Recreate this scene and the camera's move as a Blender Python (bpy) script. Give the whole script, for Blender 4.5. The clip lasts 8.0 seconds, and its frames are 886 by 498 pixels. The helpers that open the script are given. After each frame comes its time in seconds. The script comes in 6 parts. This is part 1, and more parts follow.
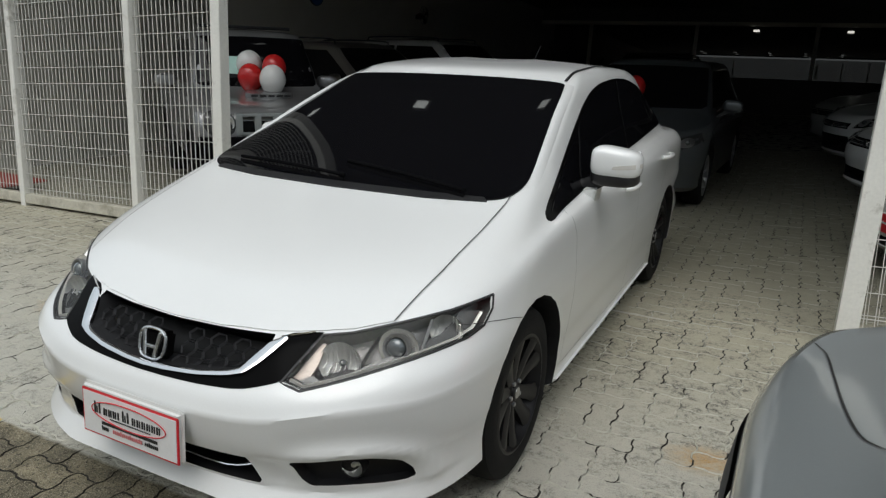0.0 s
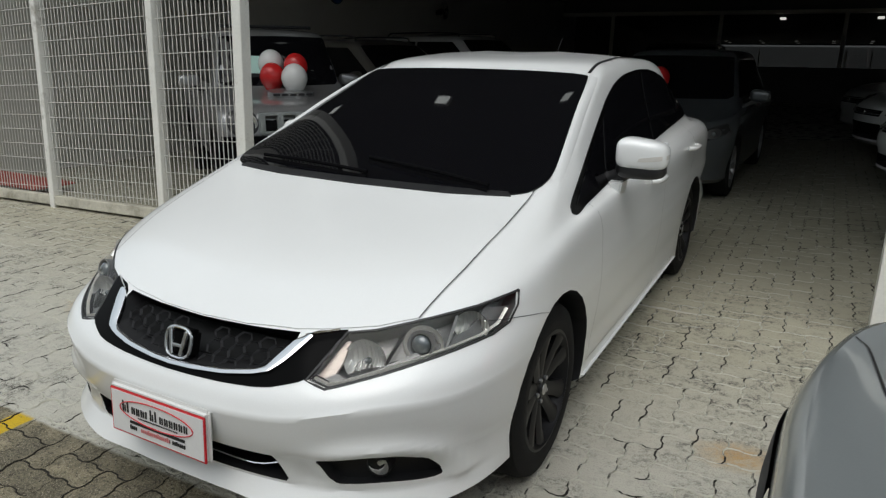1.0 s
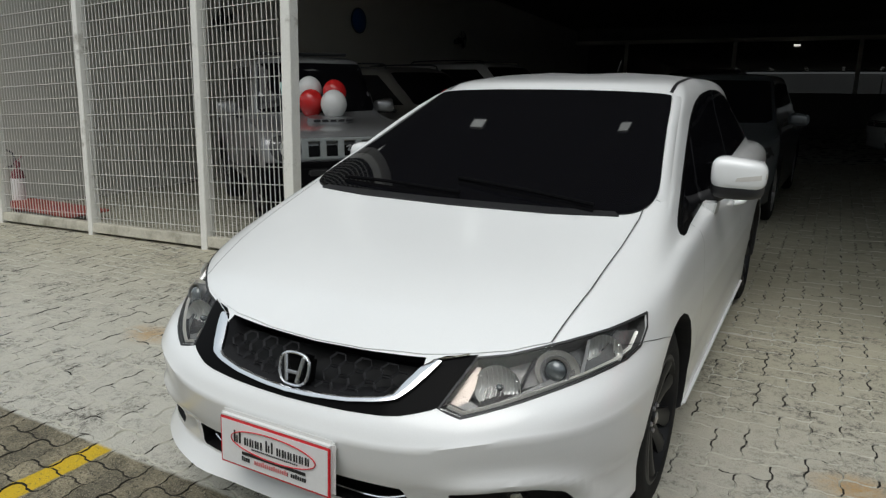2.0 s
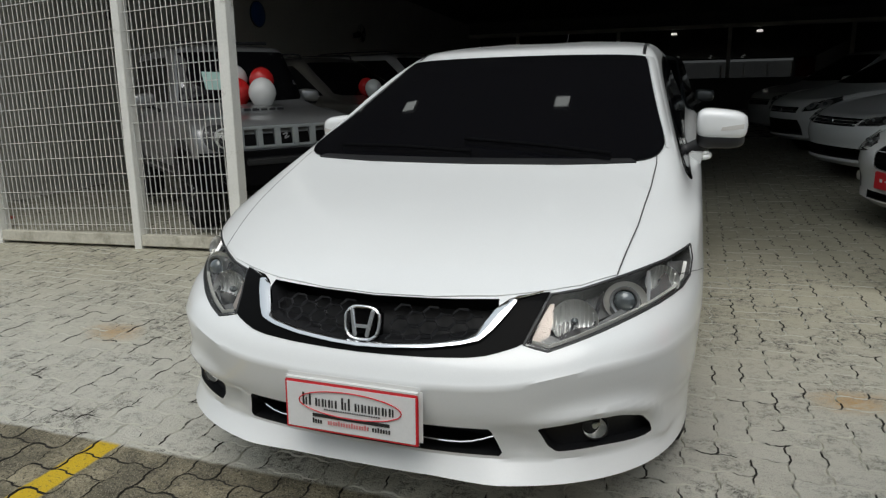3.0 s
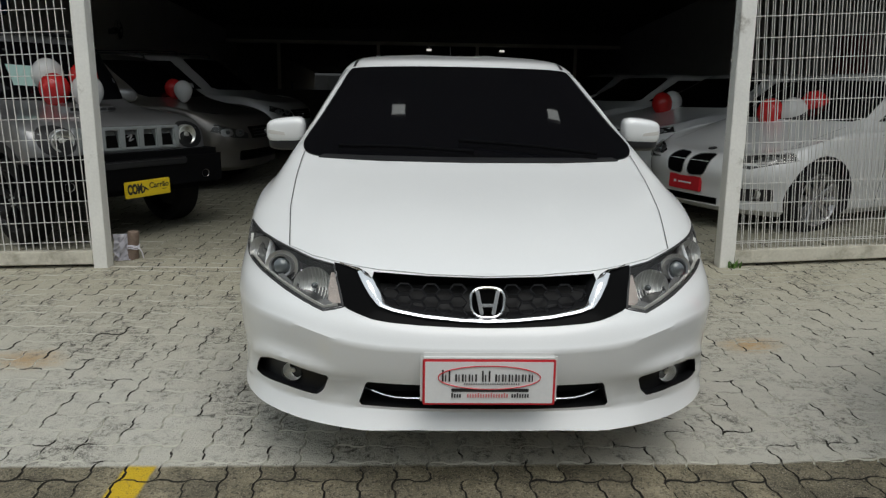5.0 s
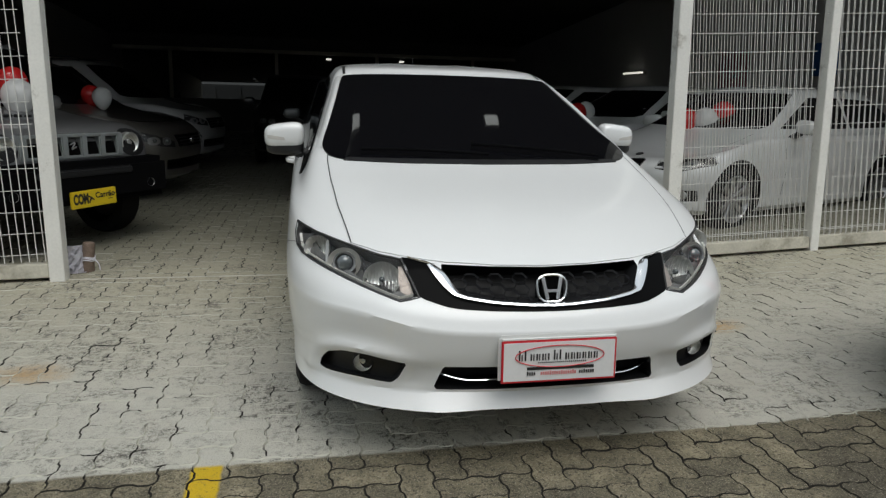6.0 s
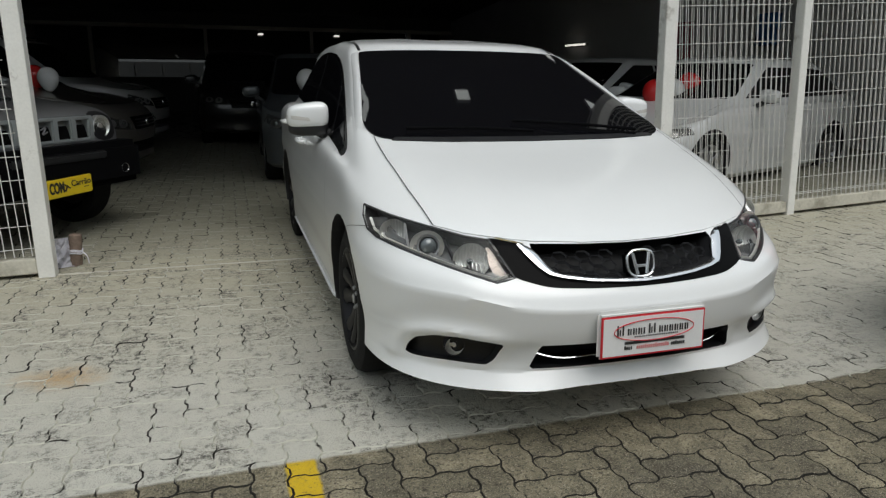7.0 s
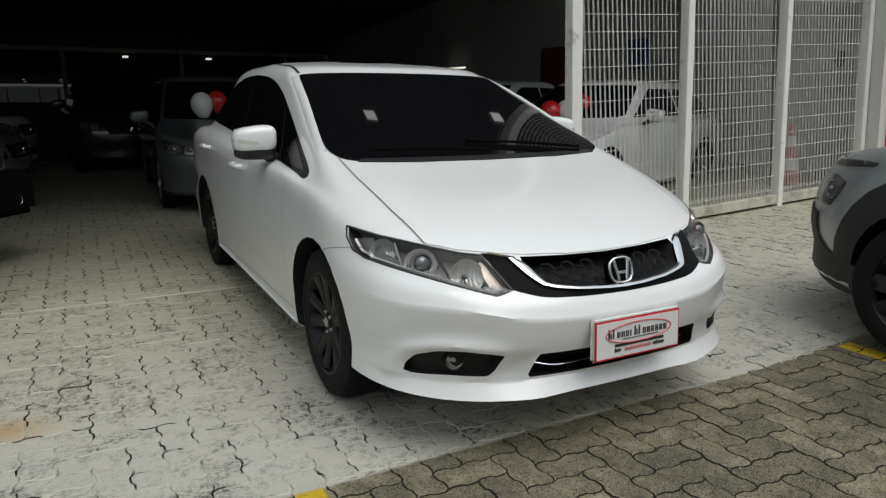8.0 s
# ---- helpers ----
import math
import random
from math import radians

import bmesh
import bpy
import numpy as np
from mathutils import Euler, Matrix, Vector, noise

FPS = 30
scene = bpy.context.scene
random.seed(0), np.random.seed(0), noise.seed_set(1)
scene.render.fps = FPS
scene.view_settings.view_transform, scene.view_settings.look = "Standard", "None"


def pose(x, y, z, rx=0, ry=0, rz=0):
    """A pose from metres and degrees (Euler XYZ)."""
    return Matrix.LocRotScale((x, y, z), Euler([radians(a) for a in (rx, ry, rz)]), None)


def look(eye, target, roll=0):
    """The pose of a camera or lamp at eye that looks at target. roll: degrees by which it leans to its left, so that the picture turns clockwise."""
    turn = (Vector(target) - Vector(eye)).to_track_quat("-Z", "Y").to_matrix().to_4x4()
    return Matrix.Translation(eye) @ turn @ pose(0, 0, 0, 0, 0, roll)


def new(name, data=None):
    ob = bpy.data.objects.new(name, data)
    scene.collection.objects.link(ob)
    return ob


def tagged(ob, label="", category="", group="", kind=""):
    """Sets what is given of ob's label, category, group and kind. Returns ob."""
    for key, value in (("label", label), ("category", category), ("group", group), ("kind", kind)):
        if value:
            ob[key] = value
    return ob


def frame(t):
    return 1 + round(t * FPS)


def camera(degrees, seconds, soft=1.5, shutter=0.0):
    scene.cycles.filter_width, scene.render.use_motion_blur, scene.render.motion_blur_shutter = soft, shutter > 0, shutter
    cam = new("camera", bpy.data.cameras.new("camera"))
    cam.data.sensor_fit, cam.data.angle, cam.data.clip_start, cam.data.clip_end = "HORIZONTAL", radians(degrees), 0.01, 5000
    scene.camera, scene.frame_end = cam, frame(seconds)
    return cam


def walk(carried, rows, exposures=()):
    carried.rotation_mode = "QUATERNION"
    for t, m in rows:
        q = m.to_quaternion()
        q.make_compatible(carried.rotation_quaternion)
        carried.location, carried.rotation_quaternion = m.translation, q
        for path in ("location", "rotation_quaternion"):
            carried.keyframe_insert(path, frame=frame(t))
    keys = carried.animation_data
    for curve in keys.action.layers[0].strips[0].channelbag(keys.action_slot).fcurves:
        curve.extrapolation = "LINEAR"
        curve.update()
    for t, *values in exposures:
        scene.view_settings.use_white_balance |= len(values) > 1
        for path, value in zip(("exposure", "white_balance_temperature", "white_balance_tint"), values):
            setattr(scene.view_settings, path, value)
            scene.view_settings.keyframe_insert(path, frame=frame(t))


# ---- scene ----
cam = camera(65.6, 8.0, 1.3)
SLOPE = 3.2   # the yard rises towards the building, degrees
RAMP = pose(0, 0, 0, SLOPE)
PATH = [
    (0, (1.587, -1.195, 1.479), (0.721, 0.524, 0.937), 2.0),
    (0.5, (1.589, -1.19, 1.474), (0.675, 0.504, 0.929), 1.3),
    (1, (1.575, -1.177, 1.471), (0.651, 0.508, 0.917), 0.7),
    (1.5, (1.454, -1.179, 1.461), (0.501, 0.5, 0.937), 0.7),
    (1.7, (1.371, -1.205, 1.452), (0.392, 0.467, 0.958), 1.0),
    (2.8, (0.904, -1.48, 1.312), (0.17, 0.319, 0.838), -2.3),
    (3, (0.83, -1.511, 1.285), (0.157, 0.31, 0.804), -1.3),
    (3.5, (0.64, -1.612, 1.276), (0.131, 0.265, 0.811), -2.1),
    (4, (0.394, -1.785, 1.308), (0.038, 0.124, 0.831), 0.1),
    (4.2, (0.283, -1.827, 1.307), (0.043, 0.118, 0.906), 0.0),
    (5.3, (-0.363, -1.927, 1.258), (-0.244, 0.013, 0.787), 1.4),
    (5.5, (-0.469, -1.94, 1.247), (-0.301, 0.001, 0.798), 1.3),
    (6, (-0.786, -2.029, 1.247), (-0.413, -0.11, 0.823), 1.4),
    (6.5, (-1.091, -2.003, 1.226), (-0.562, -0.138, 0.731), 1.6),
    (7, (-1.3, -1.869, 1.251), (-0.732, -0.015, 0.76), 0.5),
    (7.5, (-1.536, -1.807, 1.254), (-0.84, 0.021, 0.837), 0.5),
    (8, (-1.691, -1.758, 1.244), (-0.786, -0.026, 0.816), 0.1),
]
EXPOSURES = ((0, -0.07), (1.5, -0.05), (3, -0.12), (5.5, -0.19), (6.5, -0.07), (8, -0.05))
walk(cam, [(t, RAMP @ look(eye, target, roll)) for t, eye, target, roll in PATH], EXPOSURES)

# ---- world, sun, exposure ----
from mathutils.bvhtree import BVHTree

SUN_EL, SUN_ROT = 62.0, 168.0
sky_world = bpy.data.worlds.new("overcast_sky")
scene.world = sky_world
sky_world.use_nodes = True
wn = sky_world.node_tree.nodes
sky = wn.new("ShaderNodeTexSky")
sky.sky_type, sky.sun_disc = "NISHITA", False
sky.sun_elevation, sky.sun_rotation = radians(SUN_EL), radians(SUN_ROT)
sky.air_density, sky.dust_density, sky.ozone_density = 1.0, 6.0, 1.0
sky_soft = wn.new("ShaderNodeMixRGB")
sky_soft.inputs[0].default_value = 0.75
sky_soft.inputs[2].default_value = (6.4, 7.1, 7.4, 1)
sky_world.node_tree.links.new(sky.outputs[0], sky_soft.inputs[1])
sky_world.node_tree.links.new(sky_soft.outputs[0], wn["Background"].inputs[0])
# an overcast sky is about three times as bright overhead as at the horizon
sky_way, sky_up, sky_lift, sky_dome = wn.new("ShaderNodeTexCoord"), wn.new("ShaderNodeSeparateXYZ"), wn.new("ShaderNodeMapRange"), wn.new("ShaderNodeVectorMath")
sky_lift.inputs[1].default_value, sky_lift.inputs[2].default_value, sky_lift.inputs[3].default_value, sky_lift.inputs[4].default_value = 0.0, 1.0, 0.86, 1.10
sky_dome.operation = "SCALE"
sky_world.node_tree.links.new(sky_way.outputs["Generated"], sky_up.inputs[0])
sky_world.node_tree.links.new(sky_up.outputs["Z"], sky_lift.inputs[0])
sky_world.node_tree.links.new(sky_soft.outputs[0], sky_dome.inputs[0])
sky_world.node_tree.links.new(sky_lift.outputs[0], sky_dome.inputs["Scale"])
sky_world.node_tree.links.new(sky_dome.outputs[0], wn["Background"].inputs[0])
wn["Background"].inputs[1].default_value = 0.115
sun = new("sun", bpy.data.lights.new("sun", "SUN"))
sun.data.energy, sun.data.angle, sun.data.color = 1.5, radians(50), (0.98, 0.99, 0.99)
sun.matrix_basis = look((0, 0, 10), (-1.1, 5.2, 0))


# ---- materials ----
def mat(name, color, rough=0.5, metal=0.0, coat=0.0, trans=0.0, vary=0.0, scale=8.0, fine=120.0, bump=0.0, spec=0.5, dirt=None, amount=0.0):
    """A surface with colour that varies at two scales, fine relief and optional dirt."""
    m = bpy.data.materials.new(name)
    m.use_nodes = True
    n, l = m.node_tree.nodes, m.node_tree.links
    b = n["Principled BSDF"]
    b.inputs["Base Color"].default_value = (*color, 1)
    b.inputs["Roughness"].default_value = rough
    b.inputs["Metallic"].default_value = metal
    b.inputs["Coat Weight"].default_value = coat
    b.inputs["Coat Roughness"].default_value = 0.11
    b.inputs["Transmission Weight"].default_value = trans
    b.inputs["Specular IOR Level"].default_value = spec
    if vary or bump or dirt:
        g = n.new("ShaderNodeNewGeometry")
        big, small = n.new("ShaderNodeTexNoise"), n.new("ShaderNodeTexNoise")
        big.inputs["Scale"].default_value, big.inputs["Detail"].default_value = scale, 5
        small.inputs["Scale"].default_value, small.inputs["Detail"].default_value = fine, 3
        l.new(g.outputs["Position"], big.inputs["Vector"])
        l.new(g.outputs["Position"], small.inputs["Vector"])
        mix = n.new("ShaderNodeMath")
        mix.operation = "ADD"
        l.new(big.outputs[0], mix.inputs[0])
        l.new(small.outputs[0], mix.inputs[1])
        ramp = n.new("ShaderNodeMapRange")
        ramp.inputs[1].default_value, ramp.inputs[2].default_value = 0.6, 1.4
        ramp.inputs[3].default_value, ramp.inputs[4].default_value = 1 - vary, 1 + vary
        l.new(mix.outputs[0], ramp.inputs[0])
        mul = n.new("ShaderNodeVectorMath")
        mul.operation = "SCALE"
        mul.inputs[0].default_value = color
        l.new(ramp.outputs[0], mul.inputs["Scale"])
        last = mul.outputs[0]
        if dirt:
            d = n.new("ShaderNodeTexNoise")
            d.inputs["Scale"].default_value, d.inputs["Detail"].default_value, d.inputs["Roughness"].default_value = scale * 0.7, 8, 0.7
            l.new(g.outputs["Position"], d.inputs["Vector"])
            dr = n.new("ShaderNodeMapRange")
            dr.inputs[1].default_value, dr.inputs[2].default_value = 0.62 - amount * 0.3, 0.75
            l.new(d.outputs[0], dr.inputs[0])
            dm = n.new("ShaderNodeMixRGB")
            dm.inputs[2].default_value = (*dirt, 1)
            l.new(dr.outputs[0], dm.inputs[0])
            l.new(last, dm.inputs[1])
            last = dm.outputs[0]
        l.new(last, b.inputs["Base Color"])
        if bump:
            bp = n.new("ShaderNodeBump")
            bp.inputs["Strength"].default_value, bp.inputs["Distance"].default_value = 0.6, bump
            l.new(mix.outputs[0], bp.inputs["Height"])
            l.new(bp.outputs[0], b.inputs["Normal"])
    return m


def paint(name, color, metal=0.0, rough=0.35):
    return mat(name, color, rough, metal, coat=1.0, vary=0.03, scale=2.5, fine=300)


M_WHITE = paint("white_car_paint", (0.78, 0.79, 0.78))
M_WHITE2 = paint("white_car_paint_inside", (0.72, 0.73, 0.72))
M_SILVER = paint("silver_car_paint", (0.28, 0.282, 0.285), 0.55, 0.34)
M_BEIGE = paint("champagne_car_paint", (0.17, 0.158, 0.142), 0.6, 0.32)
M_PALESILVER = paint("pale_silver_car_paint", (0.46, 0.46, 0.45), 0.25, 0.4)
M_STEEL = paint("steel_grey_car_paint", (0.075, 0.083, 0.088), 0.3, 0.4)
M_GREY = paint("grey_car_paint", (0.32, 0.345, 0.345), 0.4, 0.4)
M_BLACKPAINT = paint("black_car_paint", (0.012, 0.012, 0.014))
M_GLASS = mat("black_tinted_glass", (0.004, 0.004, 0.005), 0.03, spec=0.17)


def thin_lens(name, tint=0.96, gloss=0.8):
    """A thin clear sheet: lets light straight through and shines by its angle."""
    m = bpy.data.materials.new(name)
    m.use_nodes = True
    n, l = m.node_tree.nodes, m.node_tree.links
    n.remove(n["Principled BSDF"])
    clear, shine, mixer, edge, part_of = n.new("ShaderNodeBsdfTransparent"), n.new("ShaderNodeBsdfGlossy"), n.new("ShaderNodeMixShader"), n.new("ShaderNodeFresnel"), n.new("ShaderNodeMath")
    clear.inputs[0].default_value = (tint, tint, tint * 0.985, 1)
    shine.inputs["Roughness"].default_value = 0.03
    edge.inputs["IOR"].default_value = 1.45
    part_of.operation = "MULTIPLY"
    part_of.inputs[1].default_value = gloss
    l.new(edge.outputs[0], part_of.inputs[0])
    l.new(part_of.outputs[0], mixer.inputs[0])
    l.new(clear.outputs[0], mixer.inputs[1])
    l.new(shine.outputs[0], mixer.inputs[2])
    l.new(mixer.outputs[0], n["Material Output"].inputs[0])
    return m


M_CLEAR = thin_lens("clear_lens", gloss=0.45)
M_CHROME = mat("chrome", (0.86, 0.87, 0.88), 0.10, 1.0)
M_BOWL = mat("reflector_bowl", (0.92, 0.92, 0.90), 0.30, 0.85, bump=0.003, scale=30, fine=90)
M_SOFTCHROME = mat("soft_chrome", (0.88, 0.89, 0.90), 0.26, 1.0)
M_DIMBOWL = mat("grey_reflector_bowl", (0.30, 0.30, 0.30), 0.3, 0.9, bump=0.004, scale=20, fine=60)
M_SHADE = mat("bright_lamp_shroud", (0.85, 0.84, 0.79), 0.34, 0.6)
M_SATIN = mat("satin_silver_trim", (0.66, 0.67, 0.68), 0.3, 0.6)
M_CELL = mat("grille_cell_black", (0.062, 0.062, 0.065), 0.20)
M_HOUSING = mat("lamp_housing", (0.17, 0.17, 0.168), 0.30, 0.3, bump=0.004, scale=18, fine=60)
M_PROJ = mat("projector_glass", (0.12, 0.135, 0.14), 0.05, 0.3, coat=1.0)
M_BLACK = mat("black_plastic", (0.012, 0.012, 0.013), 0.45, vary=0.2, scale=20, bump=0.0005)
M_CLAD = mat("black_cladding_plastic", (0.018, 0.018, 0.019), 0.6, vary=0.2, scale=20, fine=400, bump=0.0006)
M_BUMPER = mat("matt_black_bumper", (0.005, 0.005, 0.0055), 0.85, vary=0.2, scale=20, fine=300, bump=0.0006, spec=0.02)
M_DARKRED = mat("dark_red_wall_paint", (0.16, 0.025, 0.03), 0.7, vary=0.15, scale=4, fine=60, bump=0.001)
M_SEAL = mat("black_rubber_seal", (0.010, 0.010, 0.011), 0.75, spec=0.1)
M_GLOSSBLACK = mat("gloss_black", (0.004, 0.004, 0.004), 0.12, spec=0.03)
M_LAMPDARK = mat("dark_lamp_housing", (0.05, 0.05, 0.05), 0.25, 0.3)
M_GRILLE = mat("grille_black", (0.006, 0.006, 0.006), 0.4, spec=0.15)
M_RUBBER = mat("tyre_rubber", (0.010, 0.010, 0.010), 0.8, spec=0.2, vary=0.3, scale=14, fine=220, bump=0.0012)
M_RIMDARK = mat("dark_grey_alloy", (0.010, 0.010, 0.011), 0.42, 0.1, spec=0.25)
M_RIM = mat("silver_alloy", (0.45, 0.45, 0.46), 0.3, 0.9)
M_TURN = mat("pale_amber_reflector", (0.46, 0.40, 0.36), 0.3, 0.6, bump=0.003, scale=60, fine=150)
M_INDIC = mat("clear_indicator", (0.62, 0.60, 0.56), 0.12, coat=0.5)
M_PLATE = mat("white_plate", (0.74, 0.74, 0.73), 0.35, vary=0.04)
M_PLATEFRAME = mat("white_plate_frame", (0.70, 0.70, 0.68), 0.4)
M_REDFLOOR = mat("worn_red_floor_paint", (0.30, 0.05, 0.03), 0.8, vary=0.45, scale=9, fine=60, bump=0.001)
M_RED = mat("red_print", (0.62, 0.02, 0.03), 0.4)
M_PINK = mat("pale_red_print", (0.66, 0.22, 0.22), 0.4)
M_INK = mat("black_print", (0.02, 0.02, 0.02), 0.5)
M_YELLOW = mat("yellow_plate", (0.75, 0.55, 0.02), 0.4)
M_BALRED = mat("red_balloon_rubber", (0.55, 0.02, 0.02), 0.22, spec=0.6)
M_BALWHITE = mat("white_balloon_rubber", (0.70, 0.70, 0.68), 0.25, spec=0.6)
M_GREENPAPER = mat("pale_green_paper", (0.48, 0.70, 0.64), 0.8)
M_PAPER = mat("crumpled_white_paper", (0.72, 0.71, 0.76), 0.8, vary=0.1, scale=25, bump=0.004)
M_WOOD = mat("weathered_wood", (0.18, 0.13, 0.10), 0.8, vary=0.35, scale=20, fine=90, bump=0.003)
M_POST = mat("cream_painted_steel", (0.76, 0.75, 0.70), 0.45, vary=0.08, scale=5, fine=60, dirt=(0.22, 0.19, 0.14), amount=0.12)
M_MESH = mat("painted_steel_grating", (0.651, 0.642, 0.607), 0.5, vary=0.1, scale=9)
M_SILL = mat("stained_cream_sill", (0.54, 0.515, 0.43), 0.7, vary=0.15, scale=6, fine=50, bump=0.003, dirt=(0.16, 0.14, 0.09), amount=0.45)
M_TRACK = mat("worn_painted_track", (0.52, 0.50, 0.43), 0.7, vary=0.15, scale=5, fine=60, bump=0.002, dirt=(0.10, 0.09, 0.07), amount=0.35)
M_PALEWALL = mat("pale_painted_wall", (0.56, 0.55, 0.52), 0.8, vary=0.06, scale=1.5, fine=60, bump=0.001)
M_WALL = mat("beige_painted_wall", (0.53, 0.51, 0.45), 0.8, vary=0.06, scale=1.5, fine=60, bump=0.001)
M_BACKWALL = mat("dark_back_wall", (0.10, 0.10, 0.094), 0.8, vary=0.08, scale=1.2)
# unseen front wall; its dark tone is set to keep the windscreen's reflection dark
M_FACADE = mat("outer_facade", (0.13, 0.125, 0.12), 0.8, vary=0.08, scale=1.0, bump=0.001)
# tone of the added backdrop, pale so that it fills the car fronts
M_BACKDROP = mat("pale_backdrop_render", (0.42, 0.41, 0.39), 0.85, vary=0.12, scale=0.4, fine=20, bump=0.002)
M_REDWALL = mat("red_painted_wall", (0.55, 0.04, 0.08), 0.6, vary=0.08, scale=3)
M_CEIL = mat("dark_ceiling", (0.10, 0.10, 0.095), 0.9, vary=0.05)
M_CONE = mat("orange_cone_plastic", (0.36, 0.06, 0.03), 0.5, vary=0.1)
M_CONEWHITE = mat("white_cone_band", (0.65, 0.65, 0.62), 0.4)
M_BLUE = mat("blue_sign", (0.02, 0.10, 0.28), 0.5)
M_ROOMGLASS = mat("dark_office_glass", (0.010, 0.011, 0.011), 0.01, spec=1.0)
M_LAMP = mat("lit_lamp_tube", (1, 1, 1), 0.5)
M_LAMP.node_tree.nodes["Principled BSDF"].inputs["Emission Color"].default_value = (1.0, 0.97, 0.88, 1)
M_LAMP.node_tree.nodes["Principled BSDF"].inputs["Emission Strength"].default_value = 0.7
M_PANEL = mat("lit_diffuser", (0.9, 0.9, 0.9), 0.5)
M_PANEL.node_tree.nodes["Principled BSDF"].inputs["Emission Color"].default_value = (0.95, 1.0, 0.97, 1)
M_PANEL.node_tree.nodes["Principled BSDF"].inputs["Emission Strength"].default_value = 1.9
M_GREEN = mat("weed_leaf", (0.06, 0.13, 0.02), 0.6, vary=0.3)


# ---- mesh helpers ----
def mesh_of(bm, name, mats, smooth=40):
    me = bpy.data.meshes.new(name)
    bmesh.ops.recalc_face_normals(bm, faces=bm.faces)
    for f in bm.faces:
        f.smooth = smooth > 0
    bm.to_mesh(me)
    bm.free()
    for m in (mats if isinstance(mats, (list, tuple)) else [mats]):
        me.materials.append(m)
    if smooth:
        me.set_sharp_from_angle(angle=radians(smooth))
    return me


def part(name, bm, material, parent, label="", smooth=40):
    ob = new(name, bm if isinstance(bm, bpy.types.Mesh) else mesh_of(bm, name, material, smooth))
    ob.parent = parent
    return tagged(ob, label)


def thing(name, label, category, m=None, group=""):
    ob = new(name)
    ob.empty_display_size = 0.2
    if m is not None:
        ob.matrix_basis = m
    return tagged(ob, label, category, group)


def solid(name, bm, material, label="", category="", kind="", group="", smooth=40):
    return tagged(new(name, mesh_of(bm, name, material, smooth)), label, category, group, kind)


def add_box(bm, lo, hi, bevel=0.0, m=None):
    r = bmesh.ops.create_cube(bm, size=1)["verts"]
    for v in r:
        v.co = Vector([a + (b - a) * (c + 0.5) for a, b, c in zip(lo, hi, v.co)])
    if bevel:
        es = list({e for v in r for e in v.link_edges})
        r = bmesh.ops.bevel(bm, geom=es, offset=bevel, segments=2, affect="EDGES", clamp_overlap=True)["verts"]
    if m is not None:
        vs = list({v for v in r})
        bmesh.ops.transform(bm, matrix=m, verts=vs)
    return bm


def boxed(lo, hi, bevel=0.0):
    return add_box(bmesh.new(), lo, hi, bevel)


def lathe(profile, n=32, axis="x", caps=(True, True)):
    """A turned solid: profile is (along, radius) pairs, turned about the axis."""
    bm = bmesh.new()
    rows = []
    for a, r in profile:
        row = []
        for k in range(n):
            c, s = math.cos(2 * math.pi * k / n), math.sin(2 * math.pi * k / n)
            row.append(bm.verts.new((a, r * c, r * s) if axis == "x" else (r * c, a, r * s) if axis == "y" else (r * c, r * s, a)))
        rows.append(row)
    for p, q in zip(rows, rows[1:]):
        for k in range(n):
            bm.faces.new((p[k], p[(k + 1) % n], q[(k + 1) % n], q[k]))
    for row, cap in zip((rows[0], rows[-1]), caps):
        if cap:
            bm.faces.new(row)
    return bm


def hermite(pts, n):
    """A smooth open curve through the points, n steps a span."""
    p = [Vector(q) for q in pts]
    t = [(p[min(i + 1, len(p) - 1)] - p[max(i - 1, 0)]) * (0.5 if 0 < i < len(p) - 1 else 1.0) for i in range(len(p))]
    out = []
    for i in range(len(p) - 1):
        for k in range(n):
            u = k / n
            out.append(p[i] * (2 * u**3 - 3 * u**2 + 1) + t[i] * (u**3 - 2 * u**2 + u) + p[i + 1] * (3 * u**2 - 2 * u**3) + t[i + 1] * (u**3 - u**2))
    return out + [p[-1]]


def chaikin(pts, rounds=2, keep=0.25):
    for _ in range(rounds):
        out = []
        for a, b in zip(pts, pts[1:] + pts[:1]):
            out += [tuple(x + (y - x) * keep for x, y in zip(a, b)), tuple(y + (x - y) * keep for x, y in zip(a, b))]
        pts = out
    return pts


def tube(points, r, n=8, flat=1.0):
    """A bar of round section along the points."""
    bm = bmesh.new()
    rows = []
    pts = [Vector(p) for p in points]
    for i, p in enumerate(pts):
        d = (pts[min(i + 1, len(pts) - 1)] - pts[max(i - 1, 0)]).normalized()
        a = d.cross(Vector((0, 0, 1)) if abs(d.z) < 0.9 else Vector((0, 1, 0))).normalized()
        b = d.cross(a)
        rr = r[i] if isinstance(r, (list, tuple)) else r
        rows.append([bm.verts.new(p + a * rr * math.cos(2 * math.pi * k / n) + b * rr * flat * math.sin(2 * math.pi * k / n)) for k in range(n)])
    for p, q in zip(rows, rows[1:]):
        for k in range(n):
            bm.faces.new((p[k], p[(k + 1) % n], q[(k + 1) % n], q[k]))
    bm.faces.new(rows[0])
    bm.faces.new(rows[-1])
    return bm


def ball(center, radius, u=24, v=16):
    bm = bmesh.new()
    bmesh.ops.create_uvsphere(bm, u_segments=u, v_segments=v, radius=1)
    for w in bm.verts:
        w.co = Vector(center) + Vector([c * (radius[i] if isinstance(radius, (tuple, list)) else radius) for i, c in enumerate(w.co)])
    return bm


# ---- car bodies: plan rings, lofted ----
NF, NS, NR, SUB = 34, 26, 12, 4


